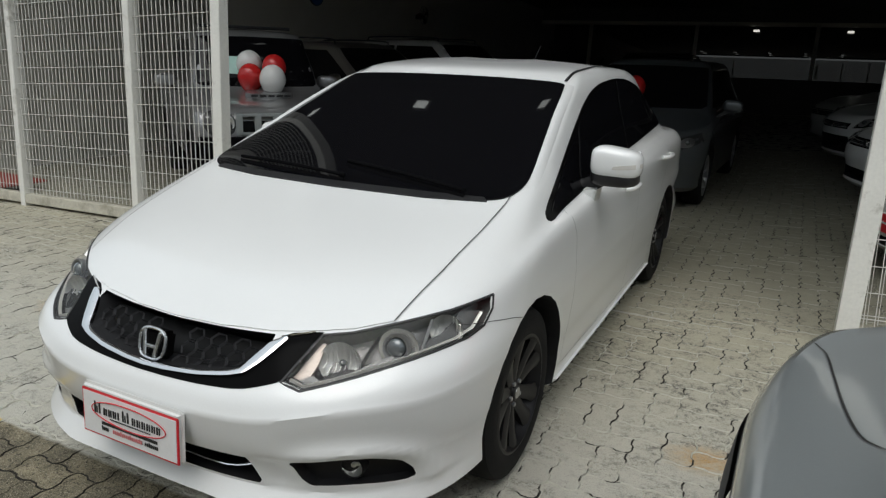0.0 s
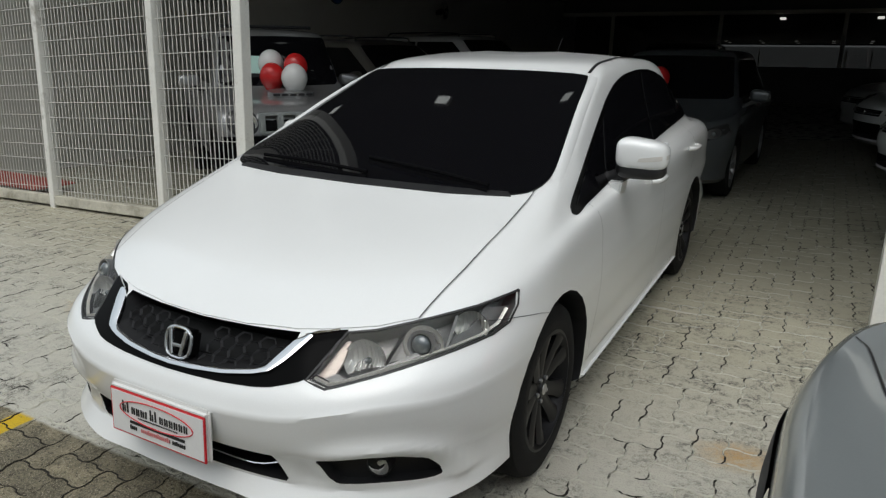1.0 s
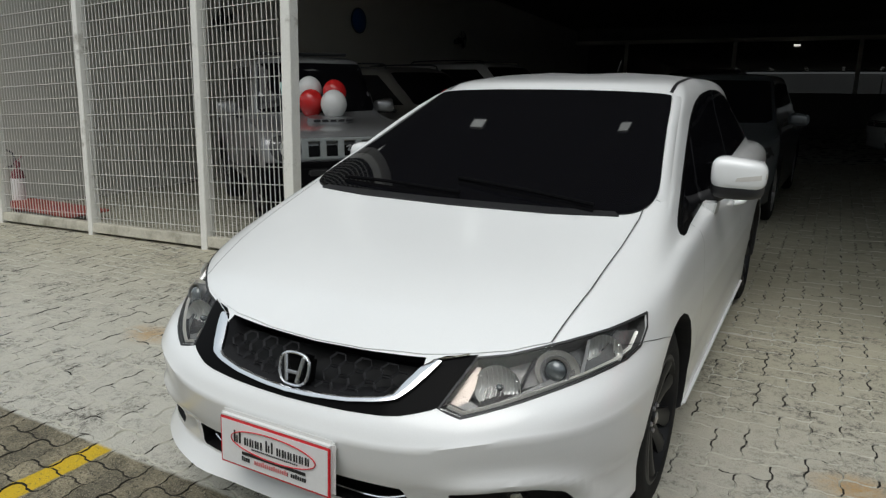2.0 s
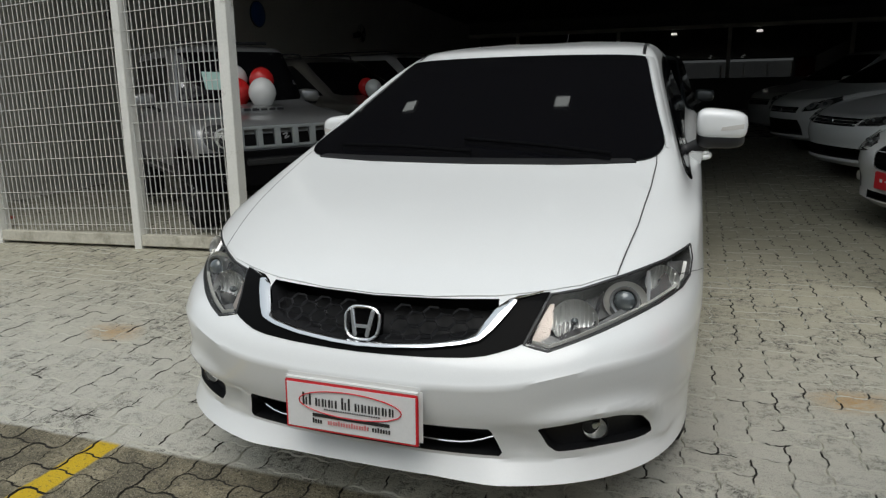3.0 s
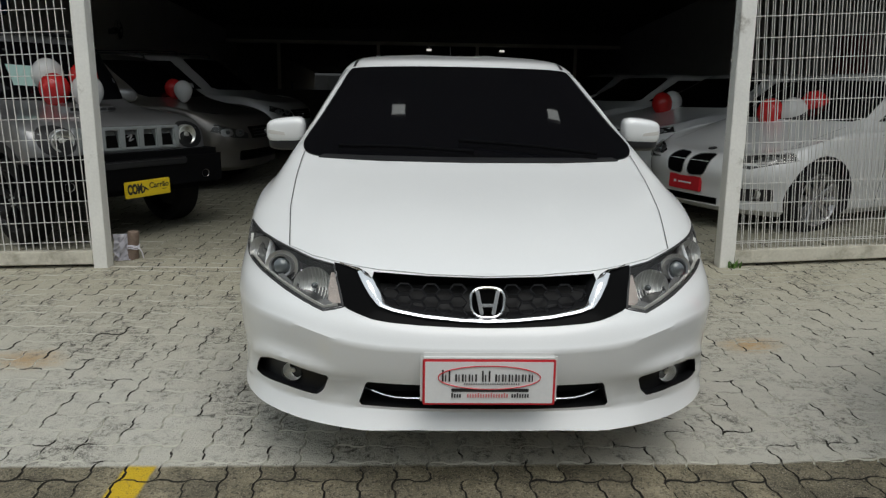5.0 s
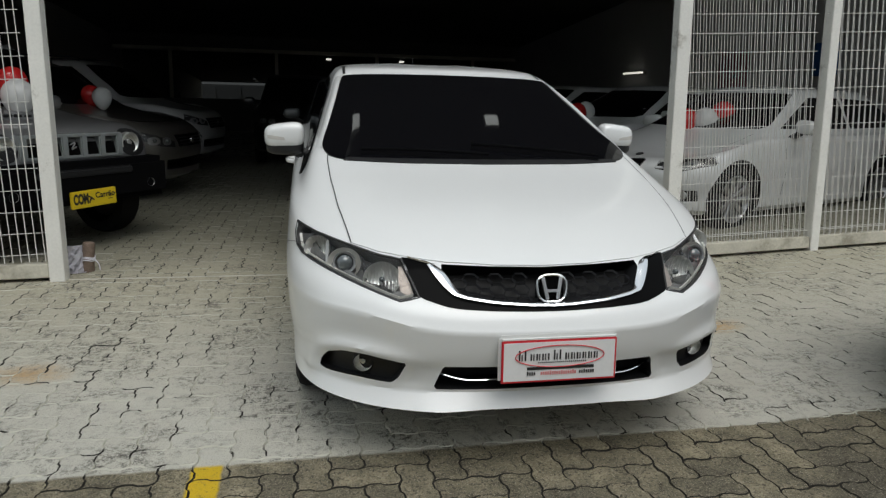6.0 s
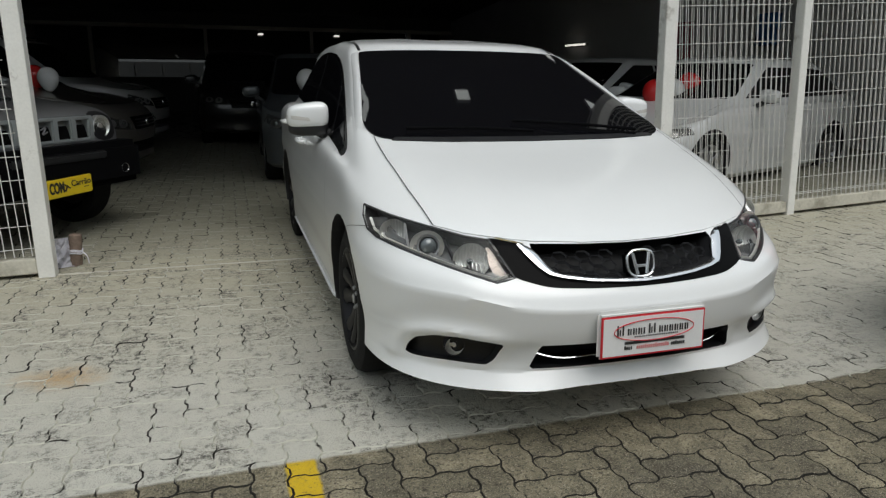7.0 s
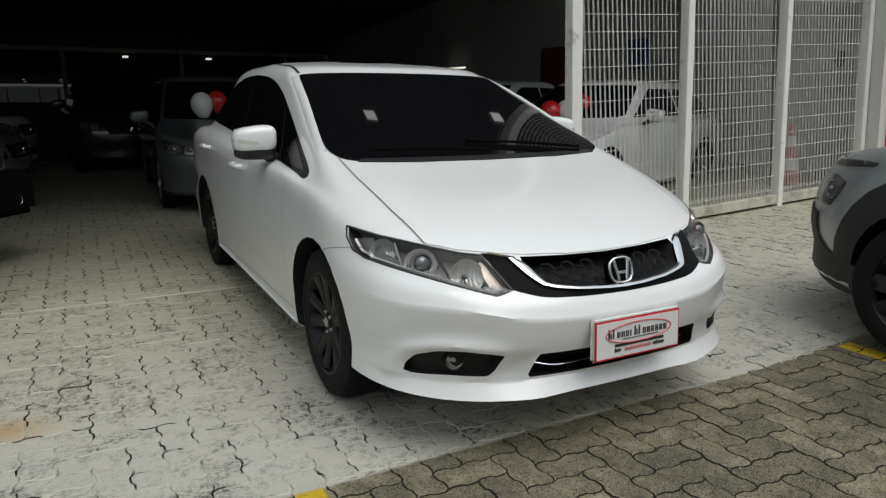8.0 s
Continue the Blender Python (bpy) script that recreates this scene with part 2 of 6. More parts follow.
def ring(W, yF, D, n, yR, DR, nR, zs):
    """Half a plan outline, from the nose's centre round the side to the tail's centre; zs gives height against length."""
    pts = []
    for k in range(NF):
        a = math.pi / 2 * k / NF
        pts.append((W * math.sin(a) ** (2 / n), yF + D * (1 - math.cos(a) ** (2 / n))))
    for k in range(NS):
        pts.append((W, yF + D + (yR - DR - yF - D) * k / NS))
    for k in range(NR + 1):
        a = math.pi / 2 * k / NR
        pts.append((W * max(math.cos(a), 0) ** (2 / nR), yR - DR * (1 - math.sin(a) ** (2 / nR))))
    ys, hs = [p[0] for p in zs], [p[1] for p in zs]
    out = []
    for x, y in pts:
        z = float(np.interp(y, ys, hs)) if len(zs) > 1 else hs[0]
        out.append(Vector((x, y, z)))
    for _ in range(3):
        z = [p.z for p in out]
        for i in range(1, len(out) - 1):
            out[i].z = (z[i - 1] + 2 * z[i] + z[i + 1]) / 4
    return out


def loft(rings, crease=(), sub=SUB):
    """Rows of half outlines, smooth between the rings but for those in crease."""
    R = len(rings)
    rows = []
    for i in range(R - 1):
        for k in range(sub):
            u = k / sub
            row = []
            for c in range(len(rings[0])):
                p, q = rings[i][c], rings[i + 1][c]
                tp = (q - p) if i == 0 or i in crease else (q - rings[i - 1][c]) * 0.5
                tq = (q - p) if i == R - 2 or i + 1 in crease else (rings[i + 2][c] - p) * 0.5
                m = (q - p).length
                for tt in (tp, tq):
                    if tt.length > 2.0 * m:
                        tt *= 2.0 * m / max(tt.length, 1e-6)
                row.append(p * (2 * u**3 - 3 * u**2 + 1) + tp * (u**3 - 2 * u**2 + u) + q * (3 * u**2 - 2 * u**3) + tq * (u**3 - u**2))
            rows.append(row)
    rows.append(rings[-1])
    return rows


def shell_bmesh(rows):
    """Both halves as one closed hull."""
    bm = bmesh.new()
    loops = []
    for row in rows:
        right = [bm.verts.new(p) for p in row]
        left = [bm.verts.new((-p.x, p.y, p.z)) for p in row[1:-1]]
        loops.append(right + left[::-1])
    n = len(loops[0])
    for a, b in zip(loops, loops[1:]):
        for k in range(n):
            bm.faces.new((a[k], a[(k + 1) % n], b[(k + 1) % n], b[k]))
    for loop in (loops[0], loops[-1]):
        c = bm.verts.new(sum((v.co for v in loop), Vector()) / n)
        for k in range(n):
            bm.faces.new((loop[k], loop[(k + 1) % n], c))
    bmesh.ops.recalc_face_normals(bm, faces=bm.faces)
    return bm


def carve(me, cutters):
    """Cuts closed solids out of a hull; cut faces take the second material."""
    hull = bpy.data.objects.new("hull", me)
    scene.collection.objects.link(hull)
    extra = []
    for cb in cutters:
        bmesh.ops.recalc_face_normals(cb, faces=cb.faces)
        cm = bpy.data.meshes.new("cutter")
        for f in cb.faces:
            f.material_index = 1
        cb.to_mesh(cm)
        cb.free()
        co = bpy.data.objects.new("cutter", cm)
        scene.collection.objects.link(co)
        md = hull.modifiers.new("cut", "BOOLEAN")
        md.operation, md.solver, md.object = "DIFFERENCE", "EXACT", co
        extra.append((co, cm))
    done = bpy.data.meshes.new_from_object(hull.evaluated_get(bpy.context.evaluated_depsgraph_get()))
    bpy.data.objects.remove(hull)
    for co, cm in extra:
        bpy.data.objects.remove(co)
        bpy.data.meshes.remove(cm)
    return done


AIM = {"front": ((0, -5), (0, 1, 0)), "rear": ((0, 12), (0, -1, 0)), "right": ((5, 0), (-1, 0, 0)), "left": ((-5, 0), (1, 0, 0)), "top": ((0, 0), (0, 0, -1))}


def drop_on(bvh, a, b, view):
    """Where a view's ray through (a, b) meets the hull."""
    way = Vector(AIM[view][1])
    if view in ("front", "rear"):
        o = Vector((a, AIM[view][0][1], b))
    elif view == "top":
        o = Vector((a, b, 5))
    else:
        o = Vector((AIM[view][0][0], a, b))
    p, n, _, _ = bvh.ray_cast(o, way)
    if p is None:
        far = o + way * (5.3 if view != "rear" else 7.5)
        p, n, _, _ = bvh.find_nearest(far)
    if n.dot(way) > 0:
        n = -n
    return p, n


def patch(bvh, outline, view, off=0.003, thick=0.008, step=0.05):
    """A panel of the hull's shape with the given outline, standing off it, with turned-in edges."""
    bm = bmesh.new()
    f = bm.faces.new([bm.verts.new((a, b, 0)) for a, b in outline])
    lo = [min(p[i] for p in outline) for i in (0, 1)]
    hi = [max(p[i] for p in outline) for i in (0, 1)]
    for i in (0, 1):
        k = math.floor(lo[i] / step) + 1
        while k * step < hi[i] - 1e-5:
            co = Vector((k * step, 0, 0)) if i == 0 else Vector((0, k * step, 0))
            nrm = Vector((1, 0, 0)) if i == 0 else Vector((0, 1, 0))
            bmesh.ops.bisect_plane(bm, geom=bm.verts[:] + bm.edges[:] + bm.faces[:], plane_co=co, plane_no=nrm)
            k += 1
    rim = [e for e in bm.edges if e.is_boundary]
    down = {}
    for v in list(bm.verts):
        p, n = drop_on(bvh, v.co.x, v.co.y, view)
        v.co = p + n * off
        down[v] = p + n * (off - thick)
    low = {}
    for e in rim:
        for v in e.verts:
            if v not in low:
                low[v] = bm.verts.new(down[v])
    for e in rim:
        a, b = e.verts
        bm.faces.new((a, b, low[b], low[a]))
    return bm


def ribbon(bvh, line, view, width=0.006, off=0.0015, crown=0.0, spread=None):
    """A strip laid along a line on the hull."""
    pts = []
    for a, b in zip(line, line[1:]):
        n = max(1, int(math.dist(a, b) / 0.03))
        pts += [tuple(x + (y - x) * k / n for x, y in zip(a, b)) for k in range(n)]
    pts.append(line[-1])
    hits = [drop_on(bvh, a, b, view) for a, b in pts]
    bm = bmesh.new()
    rows = []
    for i, (p, n) in enumerate(hits):
        d = (hits[min(i + 1, len(hits) - 1)][0] - hits[max(i - 1, 0)][0]).normalized()
        s = d.cross(n).normalized()
        w = (width if spread is None else width * spread(i / (len(hits) - 1))) / 2
        rows.append([bm.verts.new(p + s * w * k + n * (off + (crown if k == 0 else 0 if abs(k) < 1 else -0.004 * (crown > 0)))) for k in (-1, -0.7, 0, 0.7, 1)])
    for a, b in zip(rows, rows[1:]):
        for k in range(4):
            bm.faces.new((a[k], a[k + 1], b[k + 1], b[k]))
    return bm


def band(bvh, outer, inner, view, off=0.003, n=24, crown=0.0):
    """A strip of the hull between two lines."""
    def along(line, u):
        d = [0.0]
        for a, b in zip(line, line[1:]):
            d.append(d[-1] + math.dist(a, b))
        return tuple(float(np.interp(u * d[-1], d, [p[i] for p in line])) for i in (0, 1))
    bm = bmesh.new()
    rows = []
    for k in range(n + 1):
        a, b = along(outer, k / n), along(inner, k / n)
        row = []
        for w in (0, 0, 0.33, 0.67, 1, 1):
            p, nr = drop_on(bvh, a[0] + (b[0] - a[0]) * w, a[1] + (b[1] - a[1]) * w, view)
            row.append(bm.verts.new(p + nr * (off + crown * (1.5 * w * (1 - w) + 0.5 * (1 - w) if crown else 0) if 0 < len(row) < 5 else off - 0.012)))
        rows.append(row)
    for p, q in zip(rows, rows[1:]):
        for i in range(5):
            bm.faces.new((p[i], p[i + 1], q[i + 1], q[i]))
    return bm


def mirrored(pts):
    return [(-a, b) for a, b in pts]


def prism(outline, view, lo, hi):
    """A cutter: an outline in a view, drawn out from lo to hi along the view's axis."""
    bm = bmesh.new()
    rows = []
    for d in (lo, hi):
        rows.append([bm.verts.new((a, d, b) if view == "front" else (d, a, b)) for a, b in outline])
    n = len(outline)
    for k in range(n):
        bm.faces.new((rows[0][k], rows[0][(k + 1) % n], rows[1][(k + 1) % n], rows[1][k]))
    bm.faces.new(rows[0])
    bm.faces.new(rows[1])
    return bm


def disc_outline(y, z, r, n=28):
    return [(y + r * math.cos(2 * math.pi * k / n), z + r * math.sin(2 * math.pi * k / n)) for k in range(n)]


# ---- wheels ----
def wheel_meshes(r, width, rim_r, spokes, rim_mat, twist=0.0, pairs=False):
    """Meshes of one wheel about the x axis; +x is its outer side."""
    w = width / 2
    tyre = lathe([(-w * 0.9, rim_r), (-w, rim_r + 0.015), (-w, r - 0.05), (-w * 0.86, r - 0.012), (-w * 0.6, r), (w * 0.6, r), (w * 0.86, r - 0.012),
                  (w, r - 0.05), (w, rim_r + 0.02), (w * 0.93, rim_r), (w * 0.7, rim_r - 0.005)], 48, caps=(False, False))
    rim = lathe([(w * 0.95, rim_r + 0.004), (w * 0.97, rim_r - 0.006), (w * 0.85, rim_r - 0.016), (w * 0.3, rim_r - 0.035), (-w * 0.2, rim_r - 0.05), (-w * 0.25, 0.03)], 48, caps=(False, True))
    sp = bmesh.new()
    for k in range(1):
        rows = []
        for q, hw, dep in ((0.035, 0.026, 0.60), (0.09, 0.026, 0.66), (rim_r * 0.7, 0.028, 0.74), (rim_r - 0.012, 0.040, 0.84)):
            cx = twist * (q / rim_r) ** 2
            rows.append([sp.verts.new((w * dep, cx - hw, q)), sp.verts.new((w * dep + 0.008, cx - hw * 0.4, q)), sp.verts.new((w * dep + 0.008, cx + hw * 0.4, q)), sp.verts.new((w * dep, cx + hw, q)),
                         sp.verts.new((w * dep - 0.035, cx + hw * 0.7, q)), sp.verts.new((w * dep - 0.035, cx - hw * 0.7, q))])
        for a, b in zip(rows, rows[1:]):
            for i in range(6):
                sp.faces.new((a[i], a[(i + 1) % 6], b[(i + 1) % 6], b[i]))
        sp.faces.new(rows[0])
        sp.faces.new(rows[-1])
    hub = lathe([(w * 0.3, 0.062), (w * 0.62, 0.060), (w * 0.68, 0.052), (w * 0.70, 0.034), (w * 0.78, 0.030), (w * 0.80, 0.022)], 24)
    nut = lathe([(w * 0.6, 0.009), (w * 0.76, 0.009), (w * 0.79, 0.006)], 8)
    disc = lathe([(-w * 0.15, 0.14), (-w * 0.05, 0.14), (-w * 0.05, 0.05)], 28)
    return {"tyre": mesh_of(tyre, "tyre", M_RUBBER), "rim": mesh_of(rim, "rim", rim_mat), "spoke": mesh_of(sp, "spoke", rim_mat, 30), "hub": mesh_of(hub, "hub", rim_mat),
            "nut": mesh_of(nut, "wheel_nut", M_RIM), "disc": mesh_of(disc, "brake_disc", M_RIMDARK), "cap": mesh_of(lathe([(w * 0.80, 0.021), (w * 0.82, 0.020), (w * 0.825, 0.012)], 20), "hub_emblem", M_RIM), "spokes": spokes, "pairs": pairs}


def add_wheel(car, ms, x, y, r, side, turn=0.0):
    w = part("wheel", ms["tyre"], None, car)
    w.matrix_basis = pose(x, y, r, 0, 0, (0 if side > 0 else 180) + turn) @ pose(0, 0, 0, 17 * (y % 5))
    part("rim", ms["rim"], None, w)
    part("hub_cap", ms["hub"], None, w)
    part("brake_disc", ms["disc"], None, w)
    part("hub_emblem", ms["cap"], None, w)
    n = ms["spokes"]
    for k in range(n):
        a = 360 * k / n
        if ms["pairs"]:
            a = 720 / n * (k // 2) + (15 if k % 2 else -15)
        part("spoke", ms["spoke"], None, w).matrix_basis = pose(0, 0, 0, a)
    for k in range(5):
        part("wheel_nut", ms["nut"], None, w).matrix_basis = pose(0, 0, 0, 72 * k + 10) @ pose(0, 0, 0.045)
    return w


def mirror_housing(car, x, y, z, side, body_mat, reach=0.17, size=(0.115, 0.075, 0.075)):
    """A door mirror: cap, black foot, indicator strip and glass."""
    bm = ball((0, 0, 0), 1, 20, 14)
    for v in bm.verts:
        c = v.co
        q = Vector([math.copysign(abs(a) ** 0.62, a) for a in c])
        wide = 1.0 - 0.12 * q.x
        v.co = Vector((q.x * size[0] * (1 if q.x > 0 else 1.1), (q.y * size[1] - 0.02 * q.x) * (1 if q.y < 0 else 0.7), q.z * size[2] * wide - (0.012 if q.z < 0 else 0) * q.x))
    cap = part("mirror_cap", bm, body_mat, car)
    cap.matrix_basis = pose(side * x, y, z) @ Matrix.Diagonal((side, 1, 1, 1))
    under = boxed((-size[0] * 0.95, -size[1] * 0.8, -size[2] * 1.06), (size[0] * 0.55, size[1] * 0.62, -size[2] * 0.66), 0.02)
    part("mirror_base", under, M_BLACK, cap, "black plastic underside")
    strip = boxed((size[0] * 0.05, -size[1] * 0.95, -size[2] * 0.42), (size[0] * 1.0, -size[1] * 0.2, -size[2] * 0.12), 0.006)
    part("indicator", strip, M_INDIC, cap, "clear indicator strip")
    part("mirror_glass", boxed((-size[0] * 0.85, size[1] * 0.60, -size[2] * 0.75), (size[0] * 0.85, size[1] * 0.74, size[2] * 0.75), 0.004), M_CHROME, cap)
    foot = bmesh.new()
    rows = []
    for fx, fz, hy, hz in ((-size[0] * 0.55, -size[2] * 0.95, 0.045, 0.018), (-size[0] * 1.05, -size[2] * 1.25, 0.05, 0.02), (-reach - 0.02, -size[2] * 1.9, 0.06, 0.03)):
        rows.append([foot.verts.new((fx, a * hy, fz + b * hz)) for a, b in ((-1, -1), (1, -1), (1, 1), (-1, 1))])
    for a, b in zip(rows, rows[1:]):
        for i in range(4):
            foot.faces.new((a[i], a[(i + 1) % 4], b[(i + 1) % 4], b[i]))
    foot.faces.new(rows[0])
    foot.faces.new(rows[-1])
    part("mirror_arm", foot, M_BLACK, cap)
    return cap


# ---- the white sedan in the gateway ----
def hull_of(rows, cutters, mats):
    bm = shell_bmesh(rows)
    bvh = BVHTree.FromBMesh(bm)
    me = mesh_of(bm, "body", mats, 0)
    me = carve(me, cutters) if cutters else me
    for p in me.polygons:
        p.use_smooth = True
    me.set_sharp_from_angle(angle=radians(38))
    return me, bvh


def arches(axles, r, half, z):
    """Cutters for the four wheel wells."""
    out = []
    for y in axles:
        for s in (1, -1):
            out.append(prism(disc_outline(y, z, r), "side", s * (half - 0.34), s * (half + 0.3)))
    return out


def sedan_mirror(car, x, y, z, side):
    """A door mirror: white cap with an indicator strip, black underside and arm, white triangular foot on the door."""
    def shape(size, soft, taper):
        bm = ball((0, 0, 0), 1, 28, 18)
        for v in bm.verts:
            q = Vector([math.copysign(abs(a) ** soft, a) for a in v.co])
            v.co = Vector((q.x * size[0], (q.y * size[1] + 0.022 * q.x * abs(q.x)) * (1 if q.y < 0 else 0.6), q.z * size[2] * (1 - taper * q.x) - 0.006 * q.x))
        return bm
    bm = shape((0.104, 0.075, 0.066), 0.55, 0.10)
    skin = BVHTree.FromBMesh(bm)
    cap = part("mirror_cap", bm, M_WHITE, car)
    cap.matrix_basis = pose(side * x, y, z) @ Matrix.Diagonal((side, 1, 1, 1))
    strip = [(-0.006, -0.022), (0.06, -0.018), (0.103, -0.012), (0.103, 0.005), (0.06, 0.001), (0.000, -0.008)]
    part("indicator", patch(skin, strip, "front", 0.002, 0.004, 0.02), M_INDIC, cap, "clear indicator strip")
    low = part("mirror_base", shape((0.099, 0.068, 0.044), 0.6, 0.15), M_BLACK, cap, "black plastic underside")
    low.matrix_basis = pose(-0.003, 0.002, -0.058)
    part("mirror_glass", boxed((-0.088, 0.040, -0.045), (0.088, 0.048, 0.050), 0.004), M_CHROME, cap)
    arm = tube(hermite([(-0.060, 0.0, -0.075), (-0.098, 0.0, -0.098), (-0.140, 0.005, -0.120)], 4), [0.026] * 8 + [0.03], 10, 1.3)
    part("mirror_arm", arm, M_BLACK, cap)
    foot = bmesh.new()
    rows = [[foot.verts.new((fx + d, fy, fz)) for fy, fz in ((-0.055, -0.118), (0.060, -0.104), (0.045, -0.165), (-0.005, -0.235))] for d, fx in ((0.0, -0.125), (0.058, -0.125))]
    for v, dx in zip(rows[1], (0, 0, 0, -0.025)):
        v.co.x += dx
    for i in range(4):
        foot.faces.new((rows[0][i], rows[0][(i + 1) % 4], rows[1][(i + 1) % 4], rows[1][i]))
    for r in rows:
        foot.faces.new(r)
    bmesh.ops.bevel(foot, geom=foot.edges[:], offset=0.006, segments=2, affect="EDGES")
    part("mirror_foot", foot, M_WHITE, cap, "white triangular foot")


def white_sedan():
    car = thing("white_sedan", "white four-door sedan, black tinted windows, dark wheels, parked in the gateway", "car", RAMP @ pose(0, 0, 0, 0, 0, 0.35))
    side_low = [(0, 0.238), (0.13, 0.236), (0.22, 0.240), (0.45, 0.245), (0.75, 0.250), (1.0, 0.215), (3.6, 0.215), (4.5, 0.26)]
    rings = [
        ring(0.80, 0.12, 0.70, 2.8, 4.40, 0.5, 2.4, [(0, 0.208), (0.18, 0.206), (0.5, 0.215), (0.8, 0.21), (1.0, 0.18), (4.5, 0.20)]),
        ring(0.862, 0.034, 0.72, 2.9, 4.47, 0.5, 2.4, side_low),
        ring(0.868, 0.062, 0.74, 2.8, 4.49, 0.5, 2.4, [(0, 0.288), (0.2, 0.290), (0.6, 0.290), (1.0, 0.285), (4.5, 0.31)]),
        ring(0.872, 0.040, 0.78, 2.7, 4.50, 0.5, 2.4, [(0, 0.355), (4.5, 0.40)]),
        ring(0.880, 0.018, 0.80, 2.7, 4.52, 0.5, 2.4, [(0, 0.428), (0.3, 0.436), (4.5, 0.50)]),
        ring(0.886, 0.005, 0.82, 2.7, 4.53, 0.8, 2.3, [(0, 0.509), (0.03, 0.513), (0.05, 0.519), (0.085, 0.543), (0.14, 0.560), (0.19, 0.563), (0.31, 0.560), (0.6, 0.578), (0.9, 0.60), (4.5, 0.64)]),
        ring(0.884, 0.042, 0.82, 2.7, 4.53, 0.6, 2.4, [(0, 0.567), (0.08, 0.578), (0.17, 0.606), (0.35, 0.613), (0.6, 0.630), (0.9, 0.668), (4.5, 0.73)]),
        ring(0.880, 0.115, 0.82, 2.7, 4.53, 0.6, 2.4, [(0, 0.625), (0.25, 0.650), (0.6, 0.690), (1.0, 0.725), (4.5, 0.80)]),
        ring(0.866, 0.210, 0.80, 2.7, 4.50, 0.6, 2.5, [(0.2, 0.705), (0.62, 0.785), (0.95, 0.84), (1.5, 0.885), (2.5, 0.905), (3.5, 0.925), (4.2, 0.95), (4.5, 0.94)]),
        ring(0.822, 0.47, 0.62, 2.8, 4.40, 0.55, 2.5, [(0.47, 0.825), (0.8, 0.876), (1.2, 0.908), (2.0, 0.945), (3.5, 0.995), (4.4, 1.03)]),
        ring(0.780, 0.985, 0.36, 5.5, 3.97, 0.25, 3.0, [(0.98, 0.964), (1.06, 0.980), (1.2, 0.986), (1.6, 0.984), (2.5, 0.992), (3.4, 1.03), (3.97, 1.045)]),
        ring(0.732, 1.340, 0.31, 6.0, 3.84, 0.3, 3.8, [(1.34, 1.105), (2.5, 1.120), (3.76, 1.14)]),
        ring(0.678, 1.700, 0.26, 6.0, 3.66, 0.3, 4.0, [(1.70, 1.252), (2.5, 1.265), (3.56, 1.265)]),
        ring(0.622, 2.04, 0.18, 5.5, 3.48, 0.28, 4.0, [(2.04, 1.380), (2.6, 1.414), (3.2, 1.410), (3.48, 1.385)]),
        ring(0.52, 2.16, 0.22, 3.0, 3.30, 0.3, 2.8, [(2.16, 1.426), (2.6, 1.455), (3.28, 1.440)]),
        ring(0.22, 2.40, 0.22, 2.0, 2.92, 0.2, 2.0, [(2.4, 1.456), (2.65, 1.474), (2.9, 1.470)]),
    ]
    # the rear wings swell out over the wheels
    for k, swell in ((8, 0.014), (9, 0.016)):
        for p in rings[k]:
            u = max(0.0, min(1.0, (p.y - 2.2) / 1.2))
            p.x *= 1 + swell * u * u * (3 - 2 * u)
    # the lower lip has a corner before each end of the intake
    for k, (dy, dz) in ((1, (0.012, 0.004)), (0, (0.010, 0.003))):
        for p in rings[k]:
            if p.y < 1.0:
                u = max(0.0, 1 - abs(p.x - 0.375) / (0.16 if p.x < 0.375 else 0.26))
                p.y -= dy * u
                p.z -= dz * u ** 1.4
    rows = loft(rings, crease=(1, 2, 5), sub=7)
    # eyelid round each fog lamp, and the hollow between it and the crease
    lid = [(0.46, 0.400), (0.54, 0.417), (0.62, 0.428), (0.695, 0.426), (0.750, 0.402), (0.778, 0.350), (0.790, 0.305)]
    for row in rows:
        for p in row:
            if p.y < 0.75 and 0.40 < p.x and 0.27 < p.z < 0.56:
                d = 9.0
                for q0, q1 in zip(lid, lid[1:]):
                    ax, az, bx, bz = q0[0], q0[1], q1[0], q1[1]
                    u = max(0.0, min(1.0, ((p.x - ax) * (bx - ax) + (p.z - az) * (bz - az)) / ((bx - ax) ** 2 + (bz - az) ** 2)))
                    d = min(d, math.hypot(p.x - ax - u * (bx - ax), p.z - az - u * (bz - az)))
                way = Vector((p.x * 0.8, p.y - 0.75, 0)).normalized()
                fade = max(0.0, min(1.0, (p.x - 0.44) / 0.12))
                h = 0.014 * math.exp(-(d / 0.020) ** 2) - 0.003 * math.exp(-((d - 0.055) / 0.028) ** 2) * (p.z > 0.40)
                p += way * h * fade
            # the slanting panel between the intake and the fog lamp lies back a little
            if p.y < 0.5 and 0.29 < p.z < 0.40:
                u = max(0.0, 1 - abs(p.x - 0.445 + 0.4 * (p.z - 0.345)) / 0.055)
                p.y += 0.016 * u * min(1.0, (p.z - 0.29) / 0.03) * min(1.0, (0.40 - p.z) / 0.02)
    intake = [(-0.364, 0.390), (0.364, 0.390), (0.372, 0.380), (0.394, 0.310), (0.386, 0.299), (-0.386, 0.299), (-0.394, 0.310), (-0.372, 0.380)]
    fog = chaikin([(0.765, 0.318), (0.758, 0.350), (0.738, 0.386), (0.690, 0.409), (0.616, 0.414), (0.542, 0.404), (0.486, 0.394), (0.508, 0.337), (0.532, 0.313), (0.575, 0.314), (0.65, 0.317), (0.745, 0.310)], 1, 0.14)
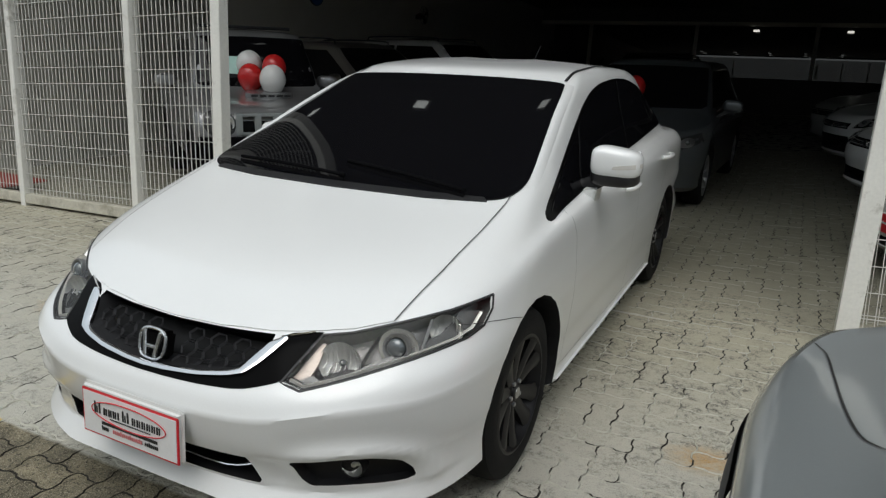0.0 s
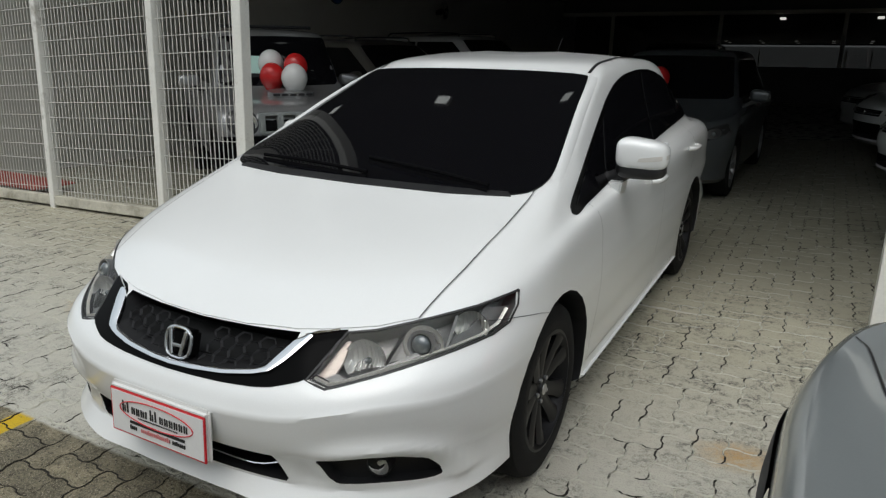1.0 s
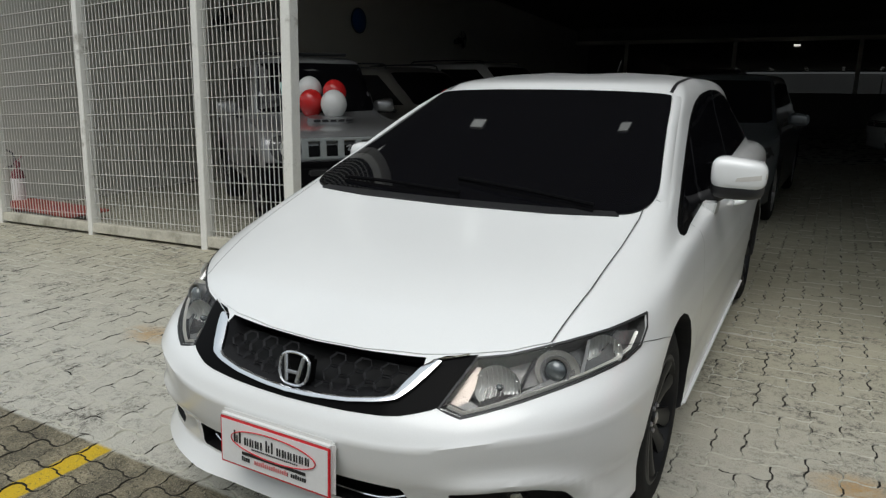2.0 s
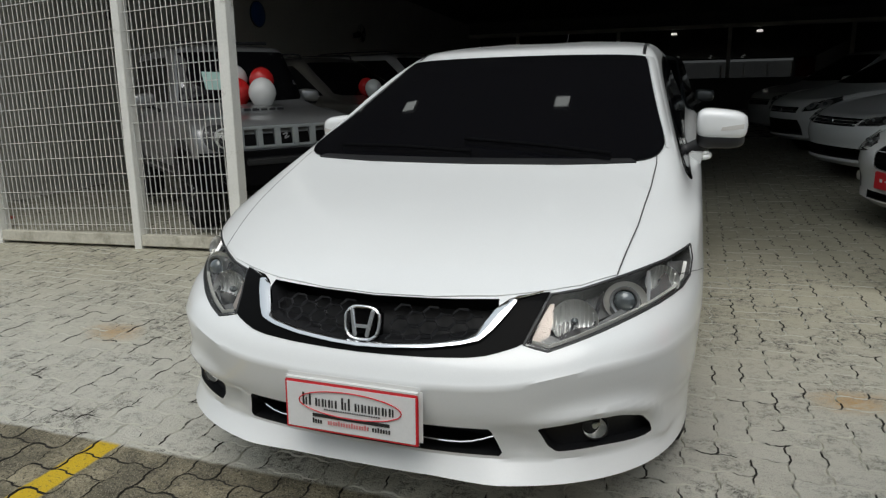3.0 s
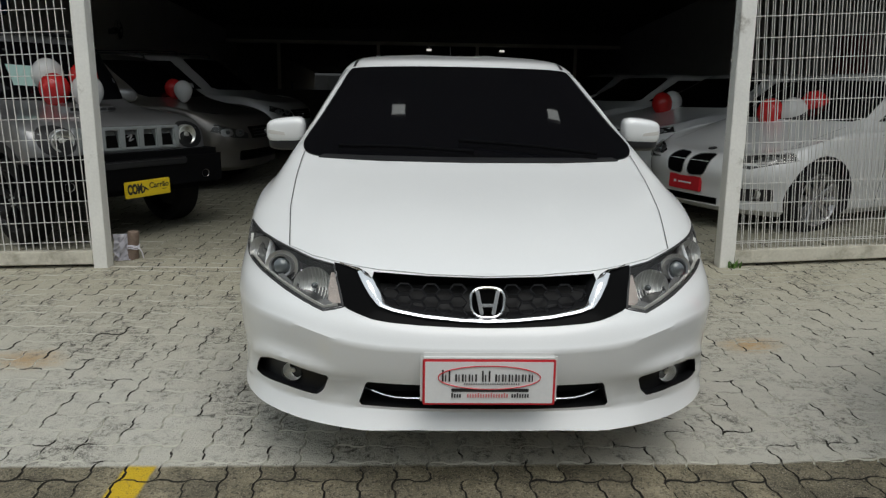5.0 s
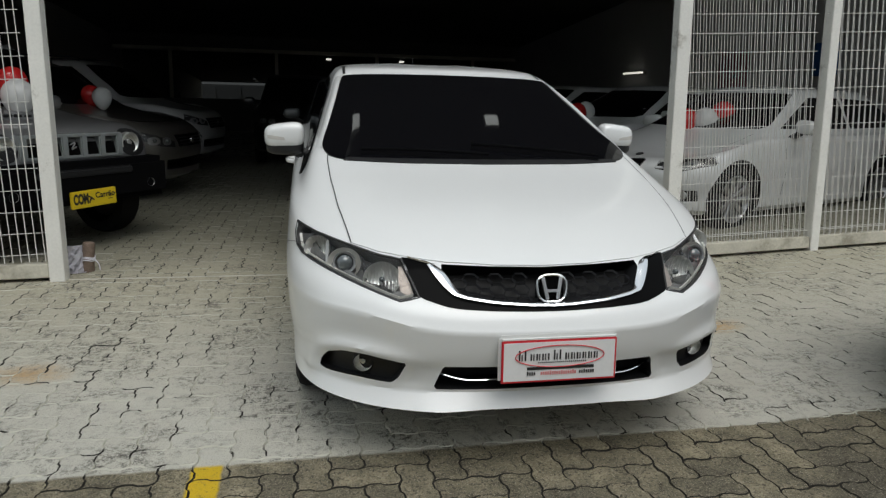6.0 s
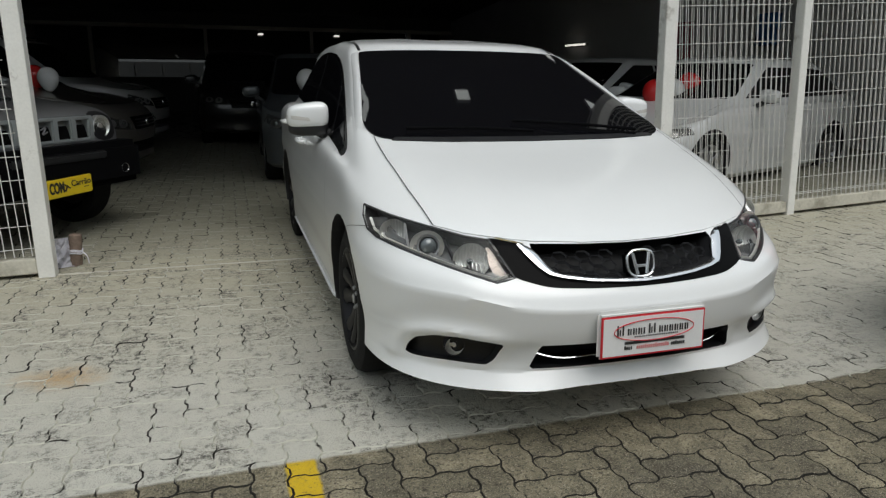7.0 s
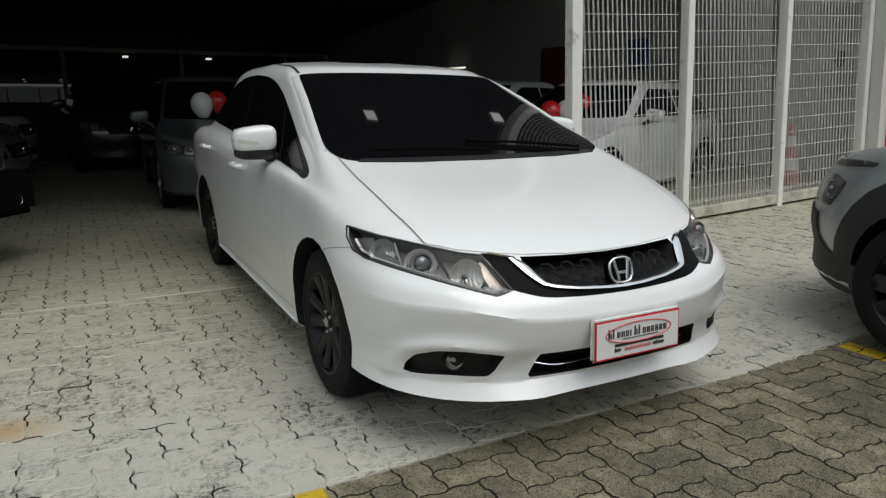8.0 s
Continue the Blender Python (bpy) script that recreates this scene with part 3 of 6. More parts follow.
    lamp = [(0.836, 0.779), (0.844, 0.742), (0.840, 0.702), (0.820, 0.684), (0.762, 0.667), (0.70, 0.650), (0.63, 0.631), (0.565, 0.614), (0.505, 0.598), (0.443, 0.609),
            (0.462, 0.655), (0.486, 0.709), (0.56, 0.718), (0.637, 0.735), (0.717, 0.752), (0.769, 0.762), (0.806, 0.772)]
    cutters = arches((0.935, 3.605), 0.360, 0.877, 0.325)
    cutters += [prism(intake, "front", -0.3, 0.30), prism(fog, "front", -0.3, 0.50), prism(mirrored(fog)[::-1], "front", -0.3, 0.50)]
    well = [(0.642 + (a - 0.642) * 0.985, 0.690 + (b - 0.690) * 0.97) for a, b in lamp]
    cutters += [prism(well, "front", -0.3, 0.70), prism(mirrored(well)[::-1], "front", -0.3, 0.70)]
    mouth = [(0, 0.589), (0.07, 0.590), (0.20, 0.599), (0.287, 0.611), (0.318, 0.622), (0.338, 0.653), (0.358, 0.684), (0.354, 0.699), (0.2, 0.694), (0, 0.690)]
    cutters.append(prism(mouth + mirrored(mouth[1:-1])[::-1], "front", -0.3, 0.36))
    me, bvh = hull_of(rows, cutters, [M_WHITE, M_BLACK])
    part("body", me, None, car)
    wide = [(0.80, 0.285), (0.80, 0.42), (0.45, 0.42), (0.45, 0.285)]
    for o in (wide, mirrored(wide)[::-1]):
        part("fog_insert", patch(bvh, o, "front", -0.035, 0.004, 0.04), M_BLACK, car, "black fog lamp insert")

    brow = [(a, drop_on(bvh, a, b, "front")[0].y) for a, b in ((0.0, 0.692), (0.17, 0.695), (0.34, 0.703), (0.41, 0.709), (0.486, 0.717), (0.56, 0.725), (0.645, 0.742))]
    hood = brow + [(0.680, 0.60), (0.700, 0.85), (0.704, 1.03), (0.60, 1.01), (0.35, 0.985), (0, 0.972)]
    hood_line = [brow[-1], (0.680, 0.60), (0.700, 0.85), (0.706, 1.03), (0.702, 1.10)]
    part("bonnet", patch(bvh, hood + mirrored(hood[1:-1])[::-1], "top", 0.004, 0.01), M_WHITE, car)
    for s in (1, -1):
        part("panel_gap", ribbon(bvh, [(s * (a + 0.003), b) for a, b in hood_line], "top", 0.0032, 0.0050), M_INK, car)

    screen = [(0, 0.970), (0.45, 0.974), (0.60, 0.978), (0.675, 0.984), (0.712, 0.998), (0.728, 1.022), (0.718, 1.055), (0.684, 1.13), (0.642, 1.235), (0.600, 1.350), (0.580, 1.370), (0.3, 1.380), (0, 1.382)]
    glass = patch(bvh, chaikin(screen + mirrored(screen[1:-1])[::-1], 2), "front", 0.006, 0.014, 0.04)
    rim = {v for e in glass.edges if e.calc_face_angle(0.0) > 0.9 or len(e.link_faces) < 2 for v in e.verts}
    inner = [v for v in glass.verts if v not in rim]
    for _ in range(6):
        bmesh.ops.smooth_vert(glass, verts=inner, factor=0.5, use_axis_x=True, use_axis_y=True, use_axis_z=True)
    part("windscreen", glass, M_GLASS, car, "black tinted windscreen")
    # each pillar stands proud of the glass beside it and falls away softly to the door
    for s in (1, -1):
        foot = [drop_on(bvh, s * a, b, "front") for a, b in ((0.729, 1.020), (0.724, 1.040), (0.708, 1.075), (0.684, 1.130), (0.663, 1.182), (0.642, 1.235), (0.622, 1.290), (0.602, 1.345), (0.590, 1.366))]
        bm = bmesh.new()
        strips = []
        for k, (p, nrm) in enumerate(foot):
            u = k / (len(foot) - 1)
            h = 0.015 * min(1.0, 2.2 * u, 3 * (1 - u) + 0.15)
            along = (foot[min(k + 1, len(foot) - 1)][0] - foot[max(k - 1, 0)][0]).normalized()
            away = along.cross(nrm).normalized()
            away = away if away.x * s > 0 else -away
            outer = [bvh.find_nearest(p + away * d) for d in (0.020, 0.040, 0.058)]
            pts = [p - nrm * 0.004, p + nrm * (h * 0.8 + 0.004) + away * 0.002, p + nrm * (h + 0.003) + away * 0.007]
            pts += [q + m * (h * f - 0.004 * (f == 0)) for (q, m, _, _), f in zip(outer, (0.85, 0.35, 0))]
            strips.append([bm.verts.new(q) for q in pts])
        for a, b in zip(strips, strips[1:]):
            for k in range(5):
                bm.faces.new((a[k], a[k + 1], b[k + 1], b[k]))
        part("pillar", bm, M_WHITE, car, "", 70)
    cowl = [(-0.64, 0.977), (-0.4, 0.969), (0, 0.966), (0.4, 0.969), (0.64, 0.977), (0.62, 0.985), (0.4, 0.982), (0, 0.980), (-0.4, 0.982), (-0.62, 0.985)]
    part("cowl", patch(bvh, cowl, "front", 0.007, 0.015, 0.05), M_BLACK, car)
    for line in ([(0.55, 0.984), (0.28, 1.004), (-0.04, 1.028)], [(0.02, 0.986), (-0.3, 0.996), (-0.56, 1.004)]):
        pts = [drop_on(bvh, a, b, "front") for a, b in line]
        arm = tube(hermite([p + n * h for (p, n), h in zip(pts, (0.026, 0.030, 0.022))], 6), 0.0075, 6)
        wiper = part("wiper", arm, M_BUMPER, car)
        part("wiper_blade", ribbon(bvh, [(a, b - 0.004) for a, b in line], "front", 0.014, 0.010, 0.007), M_BUMPER, wiper)

    side = [(1.178, 0.908), (1.20, 0.935), (1.40, 1.008), (1.57, 1.078), (1.83, 1.186), (2.05, 1.272), (2.25, 1.334), (2.45, 1.368), (2.75, 1.386), (3.05, 1.380), (3.35, 1.332), (3.55, 1.248),
            (3.71, 1.115), (3.715, 1.090), (3.68, 1.078), (3.3, 1.052), (2.68, 1.010), (2.1, 0.970), (1.655, 0.938), (1.35, 0.914), (1.21, 0.896)]
    glazing = (("quarter_window", [(1.245, 0.925), (1.40, 0.985), (1.57, 1.056), (1.83, 1.163), (1.86, 1.170), (1.675, 0.955), (1.36, 0.930)]),
               ("side_window", [(1.915, 1.196), (2.05, 1.256), (2.25, 1.318), (2.45, 1.353), (2.75, 1.371), (2.758, 1.371), (2.652, 1.024), (2.1, 0.985), (1.715, 0.958)]),
               ("side_window", [(2.800, 1.370), (3.05, 1.364), (3.32, 1.318), (3.43, 1.078), (3.3, 1.068), (2.69, 1.027)]),
               ("quarter_window", [(3.365, 1.305), (3.53, 1.234), (3.675, 1.116), (3.655, 1.094), (3.465, 1.080)]))
    for s, view in ((1, "right"), (-1, "left")):
        part("window_surround", patch(bvh, chaikin(side, 1, 0.2), view, 0.003, 0.01, 0.04), M_GLOSSBLACK, car)
        for name, outl in glazing:
            part(name, patch(bvh, outl, view, 0.006, 0.006), M_GLASS, car, "black tinted side glass")
        part("window_strip", ribbon(bvh, [(1.695, 0.950), (1.79, 1.06), (1.895, 1.185)], view, 0.010, 0.0035), M_SEAL, car)
        part("window_strip", ribbon(bvh, [(2.680, 1.020), (2.732, 1.19), (2.788, 1.370)], view, 0.010, 0.0065), M_SEAL, car)
        part("roof_trim", ribbon(bvh, [(s * 0.580, 2.06), (s * 0.572, 2.25), (s * 0.565, 2.7), (s * 0.57, 3.2)], "top", 0.016, 0.002), M_BLACK, car)
        for line in ([(1.36, 0.912), (1.41, 0.80), (1.40, 0.55), (1.33, 0.28)], [(2.668, 1.008), (2.58, 0.75), (2.52, 0.5), (2.46, 0.27)], [(3.46, 1.062), (3.46, 0.85), (3.28, 0.68), (3.18, 0.45), (3.12, 0.27)],
                     [(1.33, 0.28), (2.0, 0.27), (3.12, 0.27)], [(0.50, 0.722), (0.62, 0.705), (0.74, 0.682), (0.80, 0.664)]):
            part("panel_gap", ribbon(bvh, line, view, 0.0020, 0.0016), M_INK, car)
        for y in (2.37, 3.36):
            pull = tube(hermite([(-0.004, -0.115, 0), (0.030, -0.075, 0.002), (0.034, 0.05, 0.002), (-0.004, 0.115, 0)], 5), 0.013, 10)
            p, n = drop_on(bvh, y, 0.862 + 0.05 * (y - 2.37), view)
            part("door_handle", pull, M_WHITE, car).matrix_basis = Matrix.Translation(p) @ Matrix.Diagonal((s, 1, 1, 1)) @ pose(0.004, 0, 0)
        sill = [(1.30, 0.175), (3.2, 0.19), (3.2, 0.235), (1.30, 0.225)]
        part("sill_skirt", patch(bvh, sill, view, 0.012, 0.02), M_WHITE, car)

    # head lamps: a well with a dark floor, three reflector bowls, a projector and a clear cover
    def dish(x, z, r, tall, deep, side, material, parent, ribs=0, sink=0.012):
        """A hollow reflector bowl that faces forward, its rim just under the lens."""
        p, n = drop_on(bvh, side * x, z, "front")
        aim = Matrix.Translation(p - n * sink) @ Vector((0, -1, 0.06)).lerp(n, 0.35).to_track_quat("X", "Z").to_matrix().to_4x4() @ Matrix.Diagonal((1, 1, tall, 1))
        bowl = part("reflector", lathe([(0.0, r), (-deep * 0.35, r * 0.93), (-deep * 0.7, r * 0.72), (-deep * 0.92, r * 0.42), (-deep, r * 0.14)], 40, caps=(False, True)), material, parent)
        bowl.matrix_basis = aim
        part("bulb", ball((-deep * 0.55, 0, 0), (deep * 0.34, r * 0.17, r * 0.17), 14, 10), M_PROJ, bowl)
        for k in range(ribs):
            u = (k + 0.5) / ribs * 2 - 1
            rib = [(-deep * (0.95 - 0.75 * v * v) * (1 - 0.55 * u * u), u * r * 0.86, v * r * math.sqrt(max(0.05, 1 - u * u)) * 0.93) for v in [w / 6 - 1 for w in range(13)]]
            part("reflector_rib", tube(rib, 0.0022, 5), material, bowl)
        return bowl

    for s in (1, -1):
        def m2(pts):
            return pts if s > 0 else mirrored(pts)[::-1]
        lmp = part("headlamp", patch(bvh, m2(lamp), "front", -0.062, -0.060, 0.03), M_HOUSING, car, "clear headlamp with a projector lens")
        dish(0.560, 0.657, 0.064, 0.95, 0.046, s, M_BOWL, lmp, 9, 0.018)
        dish(0.688, 0.690, 0.060, 0.92, 0.030, s, M_SHADE, lmp, 0, 0.024)
        dish(0.780, 0.714, 0.050, 0.95, 0.034, s, M_BOWL, lmp, 8, 0.018)
        tip = [(0.455, 0.618), (0.498, 0.612), (0.506, 0.655), (0.500, 0.700), (0.489, 0.700), (0.470, 0.655)]
        part("turn_signal", patch(bvh, m2(tip), "front", -0.022, 0.012, 0.015), M_TURN, lmp, "pale amber turn signal reflector")
        p, n = drop_on(bvh, s * 0.683, 0.690, "front")
        aim = Matrix.Translation(p - n * 0.018) @ Vector((0, -1, 0.06)).lerp(n, 0.30).to_track_quat("X", "Z").to_matrix().to_4x4()
        bezel = lathe([(-0.03, 0.036), (0.006, 0.041), (0.012, 0.039), (0.011, 0.033), (0.002, 0.030), (-0.02, 0.028)], 36)
        part("bezel", bezel, M_RIM, lmp).matrix_basis = aim
        lens = lathe([(-0.02, 0.030), (0.002, 0.030), (0.012, 0.025), (0.018, 0.015), (0.020, 0.004)], 28)
        part("projector_lens", lens, M_PROJ, lmp).matrix_basis = aim
        part("lamp_divider", ribbon(bvh, [(s * a, b) for a, b in ((0.612, 0.634), (0.616, 0.670), (0.622, 0.722))], "front", 0.012, -0.030, 0.010), M_CELL, lmp)
        part("lamp_divider", ribbon(bvh, [(s * a, b) for a, b in ((0.742, 0.668), (0.742, 0.710), (0.735, 0.748))], "front", 0.010, -0.012, 0.006), M_SATIN, lmp)
        trim = [(0.462, 0.618), (0.505, 0.609), (0.57, 0.626), (0.64, 0.645), (0.70, 0.661), (0.75, 0.674), (0.800, 0.688), (0.824, 0.706), (0.830, 0.740)]
        part("lamp_trim", ribbon(bvh, [(s * a, b) for a, b in trim], "front", 0.012, -0.004, 0.004), M_SHADE, lmp)
        sill_line = [(0.462, 0.614), (0.505, 0.604), (0.57, 0.620), (0.64, 0.639), (0.70, 0.656), (0.76, 0.671), (0.815, 0.688), (0.834, 0.706), (0.838, 0.742)]
        part("lamp_sill", band(bvh, [(s * a, b) for a, b in sill_line], [(s * (a + 0.25 * (0.64 - a)), b + 0.02) for a, b in sill_line], "front", -0.020), M_HOUSING, lmp)
        part("lens_cover", patch(bvh, m2(lamp), "front", 0.001, 0.004, 0.03), M_CLEAR, lmp, "clear plastic lens").visible_shadow = False
        part("lamp_gasket", ribbon(bvh, [(s * a, b) for a, b in lamp + lamp[:1]], "front", 0.009, 0.0022, 0.001), M_INK, lmp)

    # grille
    deep = [(0, 0.570), (0.24, 0.580), (0.42, 0.64), (0.42, 0.70), (0, 0.70)]
    grille = part("grille", patch(bvh, deep + mirrored(deep[1:-1])[::-1], "front", -0.055, 0.004, 0.05), M_GRILLE, car, "black honeycomb grille with chrome trim")
    for s in (1, -1):
        outer = [(s * a, b) for a, b in ((0.0, 0.572), (0.08, 0.573), (0.20, 0.576), (0.307, 0.581), (0.351, 0.586), (0.393, 0.596), (0.440, 0.609), (0.459, 0.655), (0.485, 0.714))]
        inner = [(s * a, b) for a, b in ((0.0, 0.589), (0.07, 0.591), (0.20, 0.600), (0.287, 0.612), (0.322, 0.624), (0.340, 0.653), (0.360, 0.683), (0.370, 0.694), (0.405, 0.706))]
        part("grille_surround", band(bvh, outer, inner, "front", 0.0015, 30), M_GLOSSBLACK, grille, "gloss black surround")
        out2 = [(s * a, b) for a, b in ((0.0, 0.5815), (0.076, 0.5835), (0.20, 0.592), (0.288, 0.603), (0.332, 0.613), (0.360, 0.636), (0.386, 0.668), (0.404, 0.692))]
        in2 = [(s * a, b) for a, b in ((0.0, 0.5925), (0.073, 0.5945), (0.197, 0.603), (0.285, 0.615), (0.313, 0.624), (0.334, 0.653), (0.357, 0.683), (0.384, 0.696))]
        part("grille_trim", band(bvh, out2, in2, "front", 0.006, 36, 0.010), M_CHROME, grille, "curved chrome trim")
        part("grille_trim", ribbon(bvh, [(s * 0.380, 0.694), (s * 0.42, 0.702), (s * 0.465, 0.711)], "front", 0.006, 0.008, 0.004), M_CHROME, grille)
    for c in range(-8, 9):
        for r in range(-1, 4):
            x, z = c * 0.043, 0.612 + r * 0.031 + (0.0155 if c % 2 else 0.0)
            if abs(x) < 0.07 or abs(x) > 0.335 or z < 0.598 + 0.35 * max(0, abs(x) - 0.20) or z > 0.688:
                continue
            cell = [(x + 0.0275 * math.cos(math.pi / 3 * k), z + 0.0150 * math.sin(math.pi / 3 * k)) for k in range(6)]
            part("grille_cell", ribbon(bvh, cell + cell[:1], "front", 0.0032, -0.026, 0.004), M_CELL, grille)
    rim_pts = chaikin([(-0.058, 0.050), (0.058, 0.050), (0.052, -0.050), (-0.052, -0.050)], 3, 0.22)
    bm2 = tube([(a, 0, b) for a, b in rim_pts + rim_pts[:2]], 0.0052, 8)
    emblem = part("emblem", bm2, M_SOFTCHROME, grille, "chrome emblem in a rounded frame")
    emblem.matrix_basis = pose(0, 0.085, 0.639, -16) @ Matrix.Diagonal((0.93, 1, 0.90, 1))
    for s in (1, -1):
        part("emblem_upright", boxed((-0.0065, -0.009, -0.043), (0.0065, 0.006, 0.043), 0.003), M_SOFTCHROME, emblem).matrix_basis = pose(s * 0.0265, 0, 0, 0, s * 11)
    part("emblem_link", boxed((-0.021, -0.007, -0.015), (0.021, 0.005, -0.004), 0.003), M_SOFTCHROME, emblem)
    part("emblem_back", boxed((-0.05, 0.004, -0.046), (0.05, 0.05, 0.046), 0.012), M_GLOSSBLACK, emblem)

    # lower intake, fog lamps, plate
    grid = bmesh.new()
    add_box(grid, (-0.40, 0.19, 0.27), (0.40, 0.21, 0.41))
    part("intake_mesh", grid, M_BLACK, car)
    for s in (1, -1):
        blade = tube(hermite([(s * 0.380, 0.112, 0.350), (s * 0.28, 0.080, 0.330), (s * 0.12, 0.068, 0.334), (0, 0.064, 0.336)], 4), 0.0065, 8, 0.6)
        part("intake_blade", blade, M_CHROME, car, "chrome intake bar")
        aim = pose(s * 0.622, 0.200, 0.362, 0, 0, -90 + s * 8)
        fl = part("fog_lamp", lathe([(-0.25, 0.03), (-0.03, 0.036), (0.0, 0.036), (0.003, 0.033), (-0.002, 0.032)], 28, caps=(True, False)), M_BLACK, car, "round clear fog lamp")
        fl.matrix_basis = aim
        part("reflector", lathe([(-0.001, 0.0325), (-0.016, 0.027), (-0.024, 0.014), (-0.020, 0.009), (-0.008, 0.007), (-0.006, 0.002)], 24, caps=(False, True)), M_BOWL, fl)
        part("fog_lens", lathe([(0.001, 0.033), (0.008, 0.027), (0.012, 0.012), (0.0125, 0.002)], 20, caps=(False, True)), M_CLEAR, fl).visible_shadow = False
    plate = part("plate_board", boxed((-0.205, -0.012, -0.078), (0.205, 0.012, 0.084), 0.011), M_PLATEFRAME, car, "white dealer plate with a red border")
    plate.matrix_basis = pose(0.002, -0.006, 0.427, -3)
    part("plate_border", boxed((-0.198, -0.0150, -0.075), (0.198, -0.010, 0.068), 0.010), M_RED, plate)
    part("plate_face", boxed((-0.193, -0.0165, -0.070), (0.193, -0.0115, 0.0635), 0.008), M_PLATE, plate)
    oval = tube([(0.152 * math.cos(2 * math.pi * k / 40), -0.019, 0.013 + 0.036 * math.sin(2 * math.pi * k / 40)) for k in range(42)], 0.0016, 5)
    part("oval_print", oval, M_RED, plate)
    name_bars = bmesh.new()
    for k in range(14):
        x0, tall = -0.141 + k * 0.0198, (0.035 if k == 0 else 0.033 if k in (1, 6, 7) else 0.022)
        add_box(name_bars, (x0, -0.0195, 0.001), (x0 + 0.0050, -0.0175, 0.001 + tall))
        if k not in (1, 5, 7):
            add_box(name_bars, (x0 + 0.0095, -0.0195, 0.001), (x0 + 0.0130, -0.0175, 0.001 + min(tall, 0.021)))
    part("name_print", name_bars, M_INK, plate)
    part("line_print", boxed((-0.112, -0.0195, -0.031), (0.118, -0.0175, -0.021), 0.0009), M_INK, plate)
    small = bmesh.new()
    for k in range(24):
        add_box(small, (-0.075 + k * 0.0070, -0.0195, -0.0085), (-0.0712 + k * 0.0070, -0.0175, -0.0050))
    part("small_print", small, M_INK, plate)
    web = bmesh.new()
    for k in range(30):
        if k not in (4, 5, 22):
            add_box(web, (-0.112 + k * 0.0078, -0.0195, -0.049), (-0.1075 + k * 0.0078, -0.0175, -0.0385 if k % 5 else -0.0355))
    for f in web.faces:
        f.material_index = 1 if -0.080 < f.calc_center_median().x < 0.055 else 0
    part("web_print", web, [M_INK, M_PINK], plate)

    for s in (1, -1):
        sedan_mirror(car, *((0.940, 1.715, 1.068) if s > 0 else (0.912, 1.765, 1.044)), s)
    ms = wheel_meshes(0.318, 0.212, 0.216, 10, M_RIMDARK, 0.0, True)
    for y in (0.935, 3.605):
        for s in (1, -1):
            add_wheel(car, ms, s * 0.752, y, 0.318, s)
    for s in (1, -1):
        tail = [(s * 0.84, 0.78), (s * 0.5, 0.80), (s * 0.5, 0.90), (s * 0.80, 0.93)]
        part("tail_lamp", patch(bvh, tail if s > 0 else tail[::-1], "rear", 0.004, 0.008), M_RED, car, "red tail lamp")
    # unseen black box, added to deepen the shade under the car
    part("undertray", boxed((-0.60, 0.62, 0.135), (0.60, 4.0, 0.24), 0.02), M_BLACK, car)
    part("spoiler", boxed((-0.55, 4.28, 1.05), (0.55, 4.42, 1.075), 0.012), M_WHITE, car)
    part("aerial", tube([(0.0, 3.15, 1.39), (0.0, 3.33, 1.56)], 0.0022, 6), M_BLACK, car)
    return car


